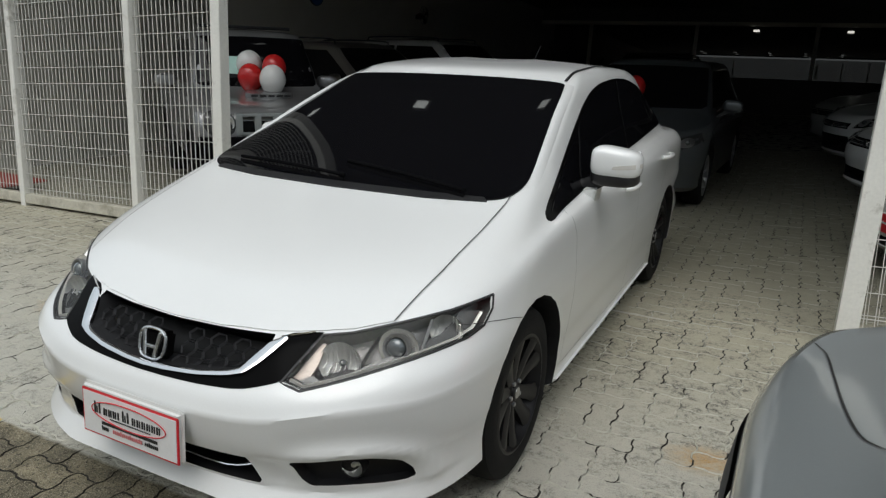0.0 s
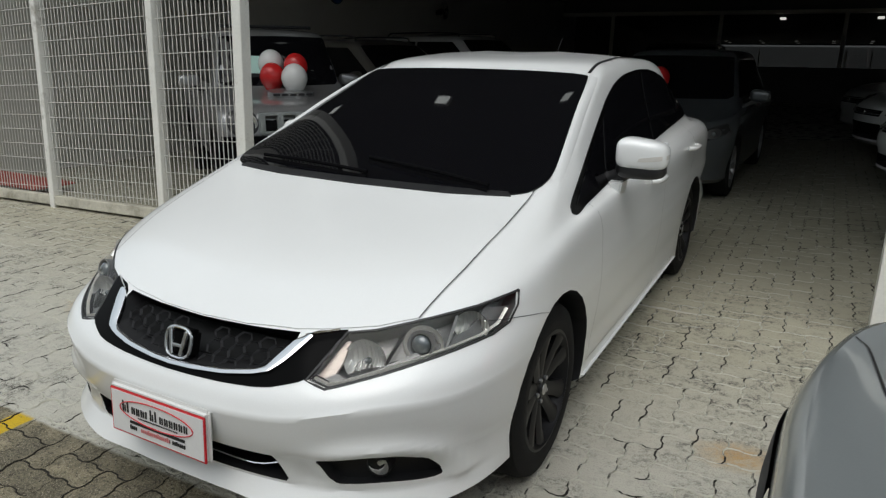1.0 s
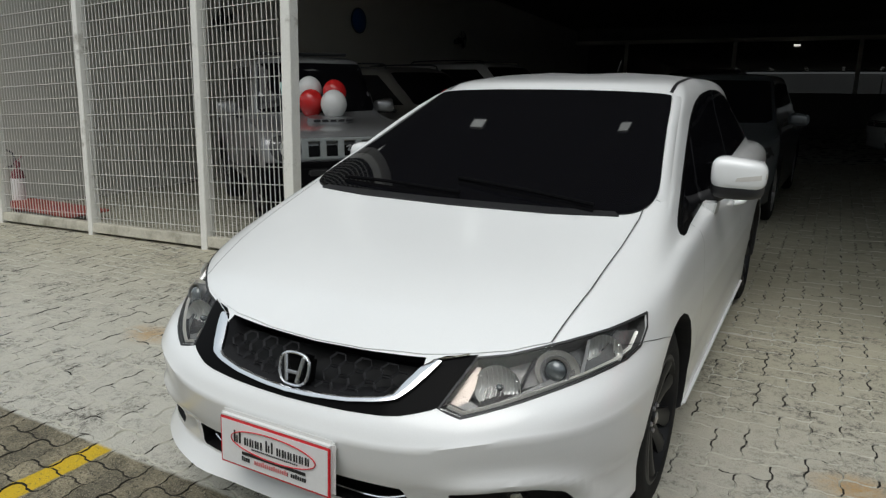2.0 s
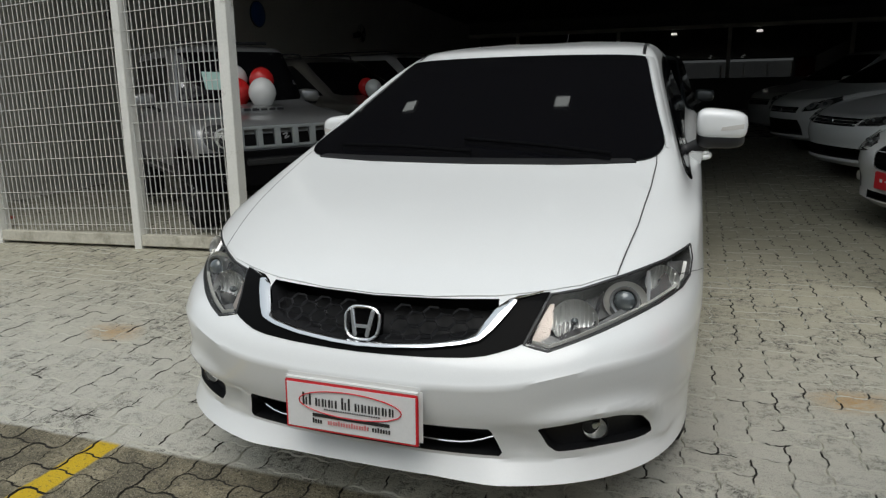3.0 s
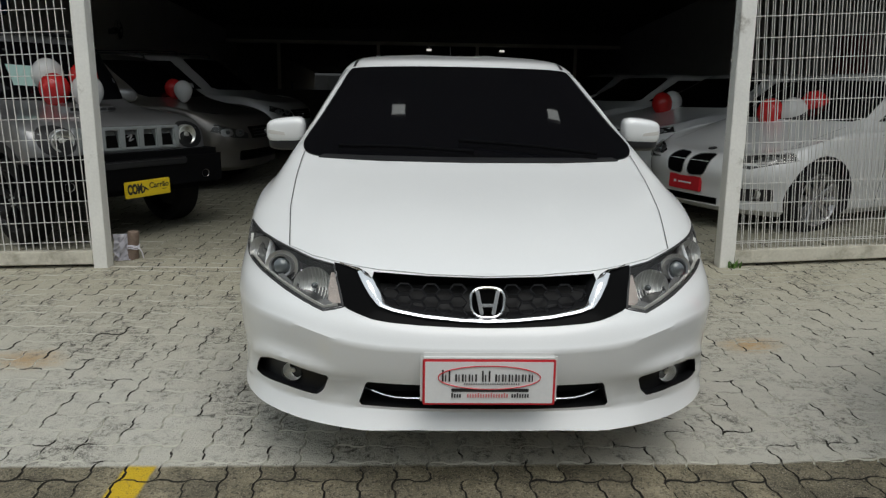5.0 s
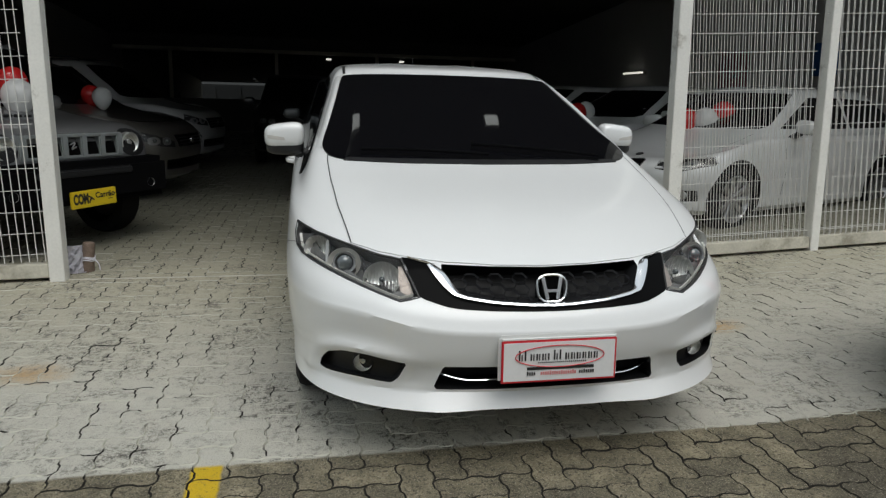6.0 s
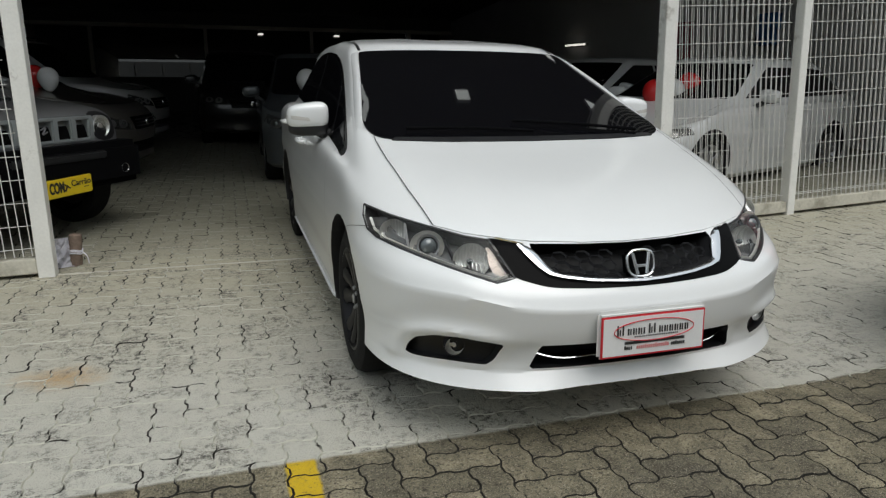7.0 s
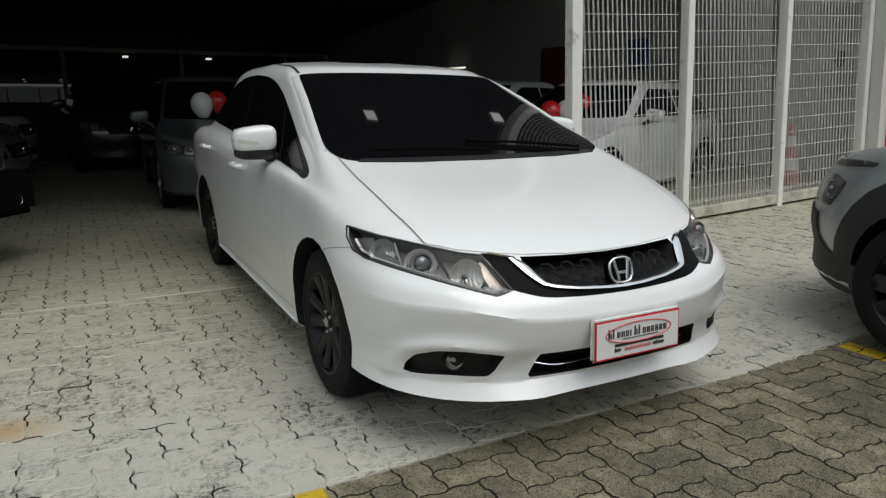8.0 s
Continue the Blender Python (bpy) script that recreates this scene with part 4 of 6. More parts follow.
# ---- other cars, from their main sizes ----
def plain_car(name, label, m, body_mat, L=4.3, W=0.87, H=1.5, ground=0.2, hood=0.78, belt=0.95, cowl=1.05, roof0=1.95, roof1=3.3, tail=4.1, roofw=0.58, D=0.7, n=2.3,
              axles=(0.85, 3.4), wheel=0.32, lamp=None, grille=None, intake=None, clad=False, rim=None, spokes=10, boxy=False, rails=False, seam_in=0.20, mirror_y=None, seam=None, band_w=0.085):
    car = thing(name, label, "car", m)
    nn = 4.5 if boxy else 3.0
    DR = 0.35 if boxy else 0.45
    c = belt + 0.02
    rings = [
        ring(W - 0.07, 0.10, D * 0.9, n, L - 0.08, DR, nn, [(0, ground)]),
        ring(W - 0.02, 0.03, D, n, L - 0.02, DR, nn, [(0, ground + 0.05)]),
        ring(W - 0.01, 0.03, D, n, L - 0.01, DR, nn, [(0, ground + 0.2)]),
        ring(W, 0.0, D, n, L, DR, nn, [(0, ground + 0.32), (L, ground + 0.36)]),
        ring(W, 0.03, D, n, L, DR, nn, [(0, (hood + ground + 0.32) / 2), (1.0, hood - 0.06), (L, hood)]),
        ring(W - 0.02, 0.10 if boxy else 0.17, D, n, L - 0.02, DR, nn, [(0.1, hood - 0.06), (0.7, hood + (belt - hood) * 0.45), (1.3, belt - 0.06), (L, belt - 0.02)]),
        ring(W - 0.055, 0.28 if boxy else 0.42, D * 0.75, n + 0.2, L - 0.07, DR, nn, [(0.4, hood), (1.0, belt - 0.03), (L, belt + 0.02)]),
        ring(W - 0.105, cowl, 0.32, nn, tail, 0.22, nn, [(cowl, c), (tail, c + 0.03)]),
        ring((2 * (W - 0.105) + roofw) / 3, cowl + (roof0 - cowl) * 0.36, 0.3, nn, tail + (roof1 - tail) * 0.36, 0.22, nn, [(0, c + (H - 0.08 - c) * 0.36)]),
        ring((W - 0.105 + 2 * roofw) / 3, cowl + (roof0 - cowl) * 0.7, 0.26, nn, tail + (roof1 - tail) * 0.7, 0.22, nn, [(0, c + (H - 0.08 - c) * 0.7)]),
        ring(roofw, roof0, 0.2, nn, roof1, 0.2, nn, [(roof0, H - 0.075), ((roof0 + roof1) / 2, H - 0.055), (roof1, H - 0.07)]),
        ring(roofw * 0.8, roof0 + 0.15, 0.2, 2.6, roof1 - 0.12, 0.2, 2.6, [(0, H - 0.02)]),
        ring(roofw * 0.4, roof0 + 0.35, 0.2, 2.2, roof1 - 0.3, 0.2, 2.2, [(0, H)]),
    ]
    rows = loft(rings, crease=(1,), sub=3)
    wr = wheel + 0.045
    cutters = arches(axles, wr, W, wheel + 0.01)
    if intake:
        cutters.append(prism(intake + mirrored(intake)[::-1], "front", -0.3, 0.35))
    me, bvh = hull_of(rows, cutters, [body_mat, M_BLACK])
    part("body", me, None, car)
    wz0, wz1 = c + 0.02, H - 0.09
    scr = [(0, wz0), (W - 0.2, wz0 + 0.012), (W - 0.16, wz0 + 0.04), (roofw - 0.005, wz1 - 0.01), (roofw - 0.05, wz1), (0, wz1 + 0.008)]
    part("windscreen", patch(bvh, scr + mirrored(scr[1:-1])[::-1], "front", 0.004, 0.012, 0.06), M_GLASS, car, "dark windscreen")
    part("rear_window", patch(bvh, (scr + mirrored(scr[1:-1])[::-1]), "rear", 0.004, 0.012, 0.08), M_GLASS, car)
    seam = seam or [(W - seam_in - 0.02, 0.45), (W - seam_in + 0.01, 0.8), (W - seam_in + 0.03, cowl + 0.06)]
    ya = cowl + 0.42
    yb = ya + (roof0 - cowl) * 0.82
    yc = roof1 - 0.1
    yd = tail - 0.18
    bm_y = (yb + yc) / 2
    for s, view in ((1, "right"), (-1, "left")):
        part("bonnet_gap", ribbon(bvh, [(s * q.x, q.y) for q in hermite([(a, b, 0) for a, b in seam], 4)], "top", 0.0035, 0.002), M_INK, car)
        for y0, y1, f0 in ((ya, bm_y - 0.03, True), (bm_y + 0.03, yd, False)):
            top = float(H - 0.125)
            if f0:
                outl = [(y0, c + 0.035), (yb, top), (y1, top + 0.005), (y1, c + 0.035)]
            else:
                outl = [(y0, c + 0.035), (y0, top + 0.005), (yc, top - 0.01), (y1, c + 0.06)]
            part("side_window", patch(bvh, outl, view, 0.004, 0.01, 0.08), M_GLASS, car)
        for line in ([(ya - 0.05, c - 0.05), (ya, ground + 0.4), (ya - 0.04, ground + 0.1)], [(bm_y, c), (bm_y, ground + 0.1)], [(yd - 0.12, c), (yd - 0.2, ground + 0.5), (yd - 0.38, ground + 0.1)]):
            part("panel_gap", ribbon(bvh, line, view, 0.006, 0.0018), M_INK, car)
        for y in (bm_y - 0.16, yd - 0.28):
            p, nrm = drop_on(bvh, y, belt - 0.08, view)
            pull = boxed((-0.005, -0.10, -0.014), (0.028, 0.10, 0.014), 0.01)
            part("door_handle", pull, body_mat, car).matrix_basis = Matrix.Translation(p) @ Matrix.Diagonal((s, 1, 1, 1))
        if clad:
            for y in axles:
                reach = wr + band_w * 0.41
                arc = [(y + reach * math.cos(a), wheel + 0.01 + reach * math.sin(a)) for a in [math.pi * (k - 0.6) / 14.8 for k in range(17)]]
                part("arch_cladding", ribbon(bvh, arc, view, band_w, 0.010, 0.006), M_CLAD, car, "black wheel arch cladding")
            low = [(0.62, ground + 0.015), (L - 0.6, ground + 0.015), (L - 0.6, ground + 0.13), (0.62, ground + 0.13)]
            part("side_cladding", patch(bvh, [(max(axles[0] + wr, a) if a < 2 else min(axles[1] - wr, a), b) for a, b in low], view, 0.010, 0.02, 0.1), M_CLAD, car)
        if rails:
            rail = tube(hermite([(s * (roofw - 0.05), roof0 + 0.2, H - 0.04), (s * (roofw - 0.05), roof0 + 0.35, H + 0.03), (s * (roofw - 0.05), roof1 - 0.35, H + 0.03), (s * (roofw - 0.05), roof1 - 0.15, H - 0.03)], 5), 0.014, 6)
            part("roof_rail", rail, M_BLACK, car)
        if lamp:
            o = lamp if s > 0 else mirrored(lamp)[::-1]
            lm = part("headlamp", patch(bvh, o, "front", 0.002, 0.01, 0.04), M_LAMPDARK, car, "headlamp with a clear lens")
            cx = sum(a for a, b in o) / len(o)
            cz = sum(b for a, b in o) / len(o)
            sx = (max(a for a, b in o) - min(a for a, b in o))
            sz = (max(b for a, b in o) - min(b for a, b in o))
            for k in ((-0.20, 0.18) if sx > sz * 1.4 else (0,)):
                lean = 0.5 * (max(o)[1] - min(o)[1]) * k
                u = [(cx + k * sx + a * 0.15 * sx, cz + lean + b * 0.27 * sz) for a, b in ((-1, -0.9), (0.2, -1), (1, -0.5), (1, 0.7), (0, 1), (-1, 0.6))]
                part("reflector", patch(bvh, chaikin(u, 2), "front", 0.005, 0.004, 0.02), M_DIMBOWL, lm)
                q, nrm = drop_on(bvh, cx + k * sx, cz + lean, "front")
                part("bulb", ball(q + nrm * 0.006, 0.028 * sz / 0.1 * 0.5, 12, 8), M_PROJ, lm)
            part("lens_cover", patch(bvh, o, "front", 0.022, 0.020, 0.05), M_CLEAR, lm).visible_shadow = False
        mirror_housing(car, W + 0.09, mirror_y or ya + 0.12, c + 0.06, s, body_mat, 0.14, (0.105, 0.07, 0.07))
    if grille:
        g = part("grille", patch(bvh, grille + mirrored(grille)[::-1], "front", 0.003, 0.012, 0.05), M_GLOSSBLACK, car, "black front grille")
        gz0, gz1 = min(b for a, b in grille), max(b for a, b in grille)
        gw = min(a for a, b in grille)
        for k in (1, 2, 3):
            z = gz0 + (gz1 - gz0) * k / 4
            part("grille_bar", ribbon(bvh, [(-gw * 0.92, z), (0, z), (gw * 0.92, z)], "front", 0.012, 0.006, 0.006), M_BLACK, g)
        part("emblem", lathe([(0, 0.045), (0.012, 0.043), (0.016, 0.02)], 20, "y"), M_CHROME, g).matrix_basis = pose(0, drop_on(bvh, 0, (gz0 + gz1) / 2, "front")[0].y - 0.012, (gz0 + gz1) / 2, 0, 0, 180)
    rm = rim or M_RIM
    ms = wheel_meshes(wheel, 0.21, wheel - 0.10, spokes, rm)
    for y in axles:
        for s in (1, -1):
            add_wheel(car, ms, s * (W - 0.125), y, wheel, s)
    return car, bvh


def heading(x, y, dx, dy, lift=0.0):
    """The pose of a car on the yard: its nose at (x, y), pointing along (dx, dy)."""
    return RAMP @ pose(x, y, lift, 0, 0, math.degrees(math.atan2(dx, -dy)))


def offroader_face(car, bvh):
    """Slatted grille, round lamps, heavy black bumper and yellow plate."""
    back = [(0.41, 0.745), (0.43, 0.80), (0.41, 0.905)]
    g = part("grille", patch(bvh, back + mirrored(back)[::-1], "front", 0.003, 0.012, 0.06), M_GLOSSBLACK, car, "silver grille with five dark slots")
    face = drop_on(bvh, 0, 0.80, "front")[0].y
    for k in range(6):
        x = (k - 2.5) * 0.165
        part("grille_slat", boxed((x - 0.029, face - 0.030, 0.738), (x + 0.029, face + 0.08, 0.912), 0.010), M_GREY, g)
    for z in (0.742, 0.908):
        part("grille_rail", boxed((-0.44, face - 0.026, z - 0.014), (0.44, face + 0.08, z + 0.014), 0.008), M_GREY, g)
    badge = part("emblem", boxed((-0.03, -0.004, -0.030), (0.03, 0.006, -0.018), 0.003), M_RIM, g, "angular metal emblem")
    badge.matrix_basis = pose(0, face - 0.006, 0.828, 0, -25) @ Matrix.Diagonal((0.8, 1, 0.8, 1))
    part("emblem_bar", boxed((-0.007, -0.006, -0.034), (0.007, 0.004, 0.034), 0.003), M_RIM, badge).matrix_basis = pose(0, 0, 0, 0, 60)
    part("emblem_bar", boxed((-0.03, -0.004, 0.018), (0.03, 0.006, 0.030), 0.003), M_RIM, badge)
    for s in (1, -1):
        sq = chaikin([(s * 0.44, 0.72), (s * 0.70, 0.72), (s * 0.72, 0.94), (s * 0.44, 0.94)][::s], 2)
        hl = part("headlamp", patch(bvh, sq, "front", 0.004, 0.012, 0.05), M_BLACK, car, "round clear headlamp in a black recess")
        p, nrm = drop_on(bvh, s * 0.540, 0.830, "front")
        aim = pose(p.x, p.y, p.z, 0, 0, -90)
        part("reflector", lathe([(-0.03, 0.088), (0.018, 0.088), (0.020, 0.080), (0.004, 0.062), (-0.010, 0.030), (0.006, 0.024), (0.008, 0.005)], 28), M_BOWL, hl).matrix_basis = aim
        part("lens_cover", lathe([(0.006, 0.084), (0.022, 0.070), (0.034, 0.035), (0.037, 0.004)], 24), M_CLEAR, hl).matrix_basis = aim
        hl.children[-1].visible_shadow = False
        fg = part("fog_lamp", lathe([(-0.02, 0.036), (0.006, 0.036), (-0.004, 0.030), (-0.012, 0.012)], 18), M_DIMBOWL, car)
        fg.matrix_basis = pose(s * 0.60, -0.128, 0.50, 0, 0, -90)
    bum = bmesh.new()
    add_box(bum, (-0.81, -0.13, 0.38), (0.81, 0.22, 0.715), 0.05)
    bp = part("bumper", bum, M_BUMPER, car, "heavy black plastic bumper")
    part("bumper_step", boxed((-0.42, -0.145, 0.60), (0.42, -0.10, 0.66), 0.012), M_BLACK, bp)
    pl = part("plate_board", boxed((-0.20, -0.012, -0.066), (0.20, 0.014, 0.066), 0.006), M_YELLOW, car, "yellow dealer plate with black lettering")
    pl.matrix_basis = pose(0.02, -0.15, 0.43, 0, -1.5, 0)
    letters("COM", 0.085, M_INK, pl, pose(-0.185, -0.0135, -0.03, 90) @ Matrix.Diagonal((0.66, 1.25, 1, 1)), bold=0.004)
    letters("Carr\u00e3o", 0.062, M_INK, pl, pose(0.005, -0.0135, 0.0, 90), bold=0.0012)
    fig = bmesh.new()
    add_box(fig, (-0.006, -0.0015, -0.035), (0.006, 0.0015, 0.015), 0, pose(-0.035, -0.0135, 0, 0, 30))
    add_box(fig, (-0.005, -0.0015, -0.03), (0.005, 0.0015, 0.03), 0, pose(-0.03, -0.0135, 0.005, 0, -55))
    part("print_mark", fig, M_INK, pl)
    part("print_line", boxed((0.12, -0.0145, -0.022), (0.16, -0.0125, -0.017)), M_INK, pl)
    scoop = patch(bvh, chaikin([(-0.24, 0.52), (0.24, 0.52), (0.21, 0.78), (-0.21, 0.78)], 2), "top", 0.045, 0.05, 0.06)
    sc = part("bonnet_scoop", scoop, M_SILVER, car)
    for k in range(5):
        p, nrm = drop_on(bvh, (k - 2) * 0.08, 0.525, "top")
        part("scoop_slot", boxed((-0.033, -0.012, -0.012), (0.033, 0.012, 0.012), 0.004), M_BLACK, sc).matrix_basis = Matrix.Translation(p + Vector((0, 0, 0.028)))
    q = [(-0.37, 1.23), (-0.13, 1.22), (-0.13, 1.39), (-0.37, 1.40)]
    part("paper_notice", patch(bvh, q, "front", 0.008, 0.002), M_GREENPAPER, car, "pale green paper notice behind the windscreen")
    part("roof_rack", tube([(-0.5, 1.7, 1.70), (0.5, 1.7, 1.70)], 0.02, 6), M_BLACK, car)


def hatch_face(car, bvh):
    """Two dark kidney openings, round badge, red plate and side intakes."""
    for s in (1, -1):
        k = chaikin([(s * 0.026, 0.475), (s * 0.225, 0.490), (s * 0.262, 0.60), (s * 0.240, 0.676), (s * 0.030, 0.664)][::s], 2, 0.16)
        g = part("grille", patch(bvh, k, "front", 0.004, 0.012, 0.04), M_GLOSSBLACK, car, "black twin grille opening")
        part("grille_ring", ribbon(bvh, k + k[:1], "front", 0.008, 0.006, 0.004), M_HOUSING, g)
        o = [(s * 0.52, 0.30), (s * 0.76, 0.32), (s * 0.76, 0.42), (s * 0.55, 0.41)][::s]
        it = part("side_intake", patch(bvh, o, "front", 0.004, 0.01, 0.05), M_BLACK, car)
        p, nrm = drop_on(bvh, s * 0.66, 0.37, "front")
        part("fog_lamp", lathe([(-0.02, 0.04), (0.012, 0.04), (0.008, 0.02)], 18), M_BOWL, it).matrix_basis = pose(p.x, p.y, p.z, 0, 0, -90)
    p, nrm = drop_on(bvh, 0, 0.70, "front")
    b = part("emblem", lathe([(0, 0.04), (0.008, 0.038)], 20), M_INK, car)
    b.matrix_basis = Matrix.Translation(p + nrm * 0.004) @ nrm.to_track_quat("X", "Z").to_matrix().to_4x4()
    p, nrm = drop_on(bvh, 0, 0.385, "front")
    pl = part("plate_board", boxed((-0.20, -0.012, -0.066), (0.20, 0.02, 0.066), 0.006), M_RED, car, "red dealer plate")
    pl.matrix_basis = pose(0, p.y - 0.015, 0.40)
    part("print_line", boxed((-0.07, -0.0145, -0.006), (0.09, -0.011, 0.008)), M_PLATE, pl)
    part("print_line", boxed((-0.13, -0.0145, -0.010), (-0.10, -0.011, 0.014)), M_PLATE, pl)


def crossover_face(car, bvh):
    """Slim lamp strips at the bonnet's edge and a black lower nose."""
    for s in (1, -1):
        o = chaikin([(s * 0.79, 0.905), (s * 0.79, 0.870), (s * 0.50, 0.845), (s * 0.30, 0.850), (s * 0.32, 0.878), (s * 0.52, 0.875)][::s], 1)
        st = part("lamp_strip", patch(bvh, o, "front", 0.005, 0.012, 0.05), M_LAMPDARK, car, "slim daytime lamp strip")
        part("lens_cover", patch(bvh, o, "front", 0.016, 0.012, 0.05), M_CLEAR, st)
    low = [(0.835, 0.225), (0.835, 0.375), (0.74, 0.395), (0.665, 0.425), (0.625, 0.47), (0.615, 0.60), (0.40, 0.62)]
    part("nose_cladding", patch(bvh, low + mirrored(low)[::-1], "front", 0.012, 0.02, 0.06), M_CLAD, car, "black lower nose cladding")


# ---- the ground ----
def cross_fall(x):
    """How the yard rises to the sides of the gateway."""
    return 0.05 * max(0.0, min(x, 9.0) - 1.0) + 0.028 * min(0.0, max(x, -9.0) + 2.5)


def on_yard(x, y, z=0.0):
    return RAMP @ Vector((x, y, cross_fall(x) + z))


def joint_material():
    """Sand and dirt with shade painted in for the joints, half filled with white paint before the gate."""
    m = mat("joint_sand_and_shade", (0.022, 0.020, 0.015), 0.95, vary=0.4, scale=15, fine=200)
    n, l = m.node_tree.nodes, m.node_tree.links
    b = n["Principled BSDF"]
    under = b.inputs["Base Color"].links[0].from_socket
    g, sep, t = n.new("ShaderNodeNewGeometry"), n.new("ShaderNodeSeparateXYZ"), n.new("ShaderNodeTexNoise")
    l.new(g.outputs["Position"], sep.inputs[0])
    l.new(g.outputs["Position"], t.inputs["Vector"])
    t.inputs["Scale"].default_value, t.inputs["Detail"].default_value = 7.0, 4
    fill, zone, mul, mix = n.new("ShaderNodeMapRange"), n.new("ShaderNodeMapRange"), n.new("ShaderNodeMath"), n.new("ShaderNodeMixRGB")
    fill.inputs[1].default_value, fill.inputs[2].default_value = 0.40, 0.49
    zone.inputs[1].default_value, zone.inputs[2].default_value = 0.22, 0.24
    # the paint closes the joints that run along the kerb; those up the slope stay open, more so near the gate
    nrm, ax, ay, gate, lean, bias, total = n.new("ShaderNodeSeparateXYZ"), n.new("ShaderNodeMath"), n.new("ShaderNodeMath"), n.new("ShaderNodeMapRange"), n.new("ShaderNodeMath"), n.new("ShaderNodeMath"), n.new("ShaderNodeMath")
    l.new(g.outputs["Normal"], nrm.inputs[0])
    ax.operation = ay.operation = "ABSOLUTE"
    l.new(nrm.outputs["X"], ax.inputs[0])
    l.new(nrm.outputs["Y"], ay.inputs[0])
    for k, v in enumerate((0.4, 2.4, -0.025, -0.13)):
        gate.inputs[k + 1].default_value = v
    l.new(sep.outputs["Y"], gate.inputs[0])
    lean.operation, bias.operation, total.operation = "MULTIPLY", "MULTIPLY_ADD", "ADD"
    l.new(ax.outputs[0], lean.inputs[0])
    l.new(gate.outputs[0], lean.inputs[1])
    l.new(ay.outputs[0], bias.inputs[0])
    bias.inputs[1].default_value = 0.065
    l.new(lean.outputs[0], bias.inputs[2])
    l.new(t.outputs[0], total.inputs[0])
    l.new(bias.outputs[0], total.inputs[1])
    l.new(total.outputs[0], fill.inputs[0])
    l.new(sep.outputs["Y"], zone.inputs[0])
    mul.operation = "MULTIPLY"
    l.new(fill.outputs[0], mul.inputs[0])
    # joint paint fades past the gate to match the darkened hall floor
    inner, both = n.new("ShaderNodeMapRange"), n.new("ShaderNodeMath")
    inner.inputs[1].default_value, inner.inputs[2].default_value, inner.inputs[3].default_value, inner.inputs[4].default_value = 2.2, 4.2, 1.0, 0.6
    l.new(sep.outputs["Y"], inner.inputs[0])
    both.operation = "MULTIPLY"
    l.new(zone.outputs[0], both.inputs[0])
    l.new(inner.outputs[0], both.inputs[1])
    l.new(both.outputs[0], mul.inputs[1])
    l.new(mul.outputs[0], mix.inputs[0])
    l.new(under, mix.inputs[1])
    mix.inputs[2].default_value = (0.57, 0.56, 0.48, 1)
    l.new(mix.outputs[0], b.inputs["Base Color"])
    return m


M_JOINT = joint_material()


def yard_sheet():
    bm = bmesh.new()
    xs = [-400, -60, -9, -2.5, 1.0, 9.0, 60, 400]
    ys = [-400, -60, -12, 0, 30, 400]
    grid = [[bm.verts.new(on_yard(x, y, -0.010) if abs(y) < 31 else Vector((x, y, on_yard(x, -12 if y < 0 else 30).z - 0.010))) for x in xs] for y in ys]
    for a, b in zip(grid, grid[1:]):
        for k in range(len(xs) - 1):
            bm.faces.new((a[k], a[k + 1], b[k + 1], b[k]))
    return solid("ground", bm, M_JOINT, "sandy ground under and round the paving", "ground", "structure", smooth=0)


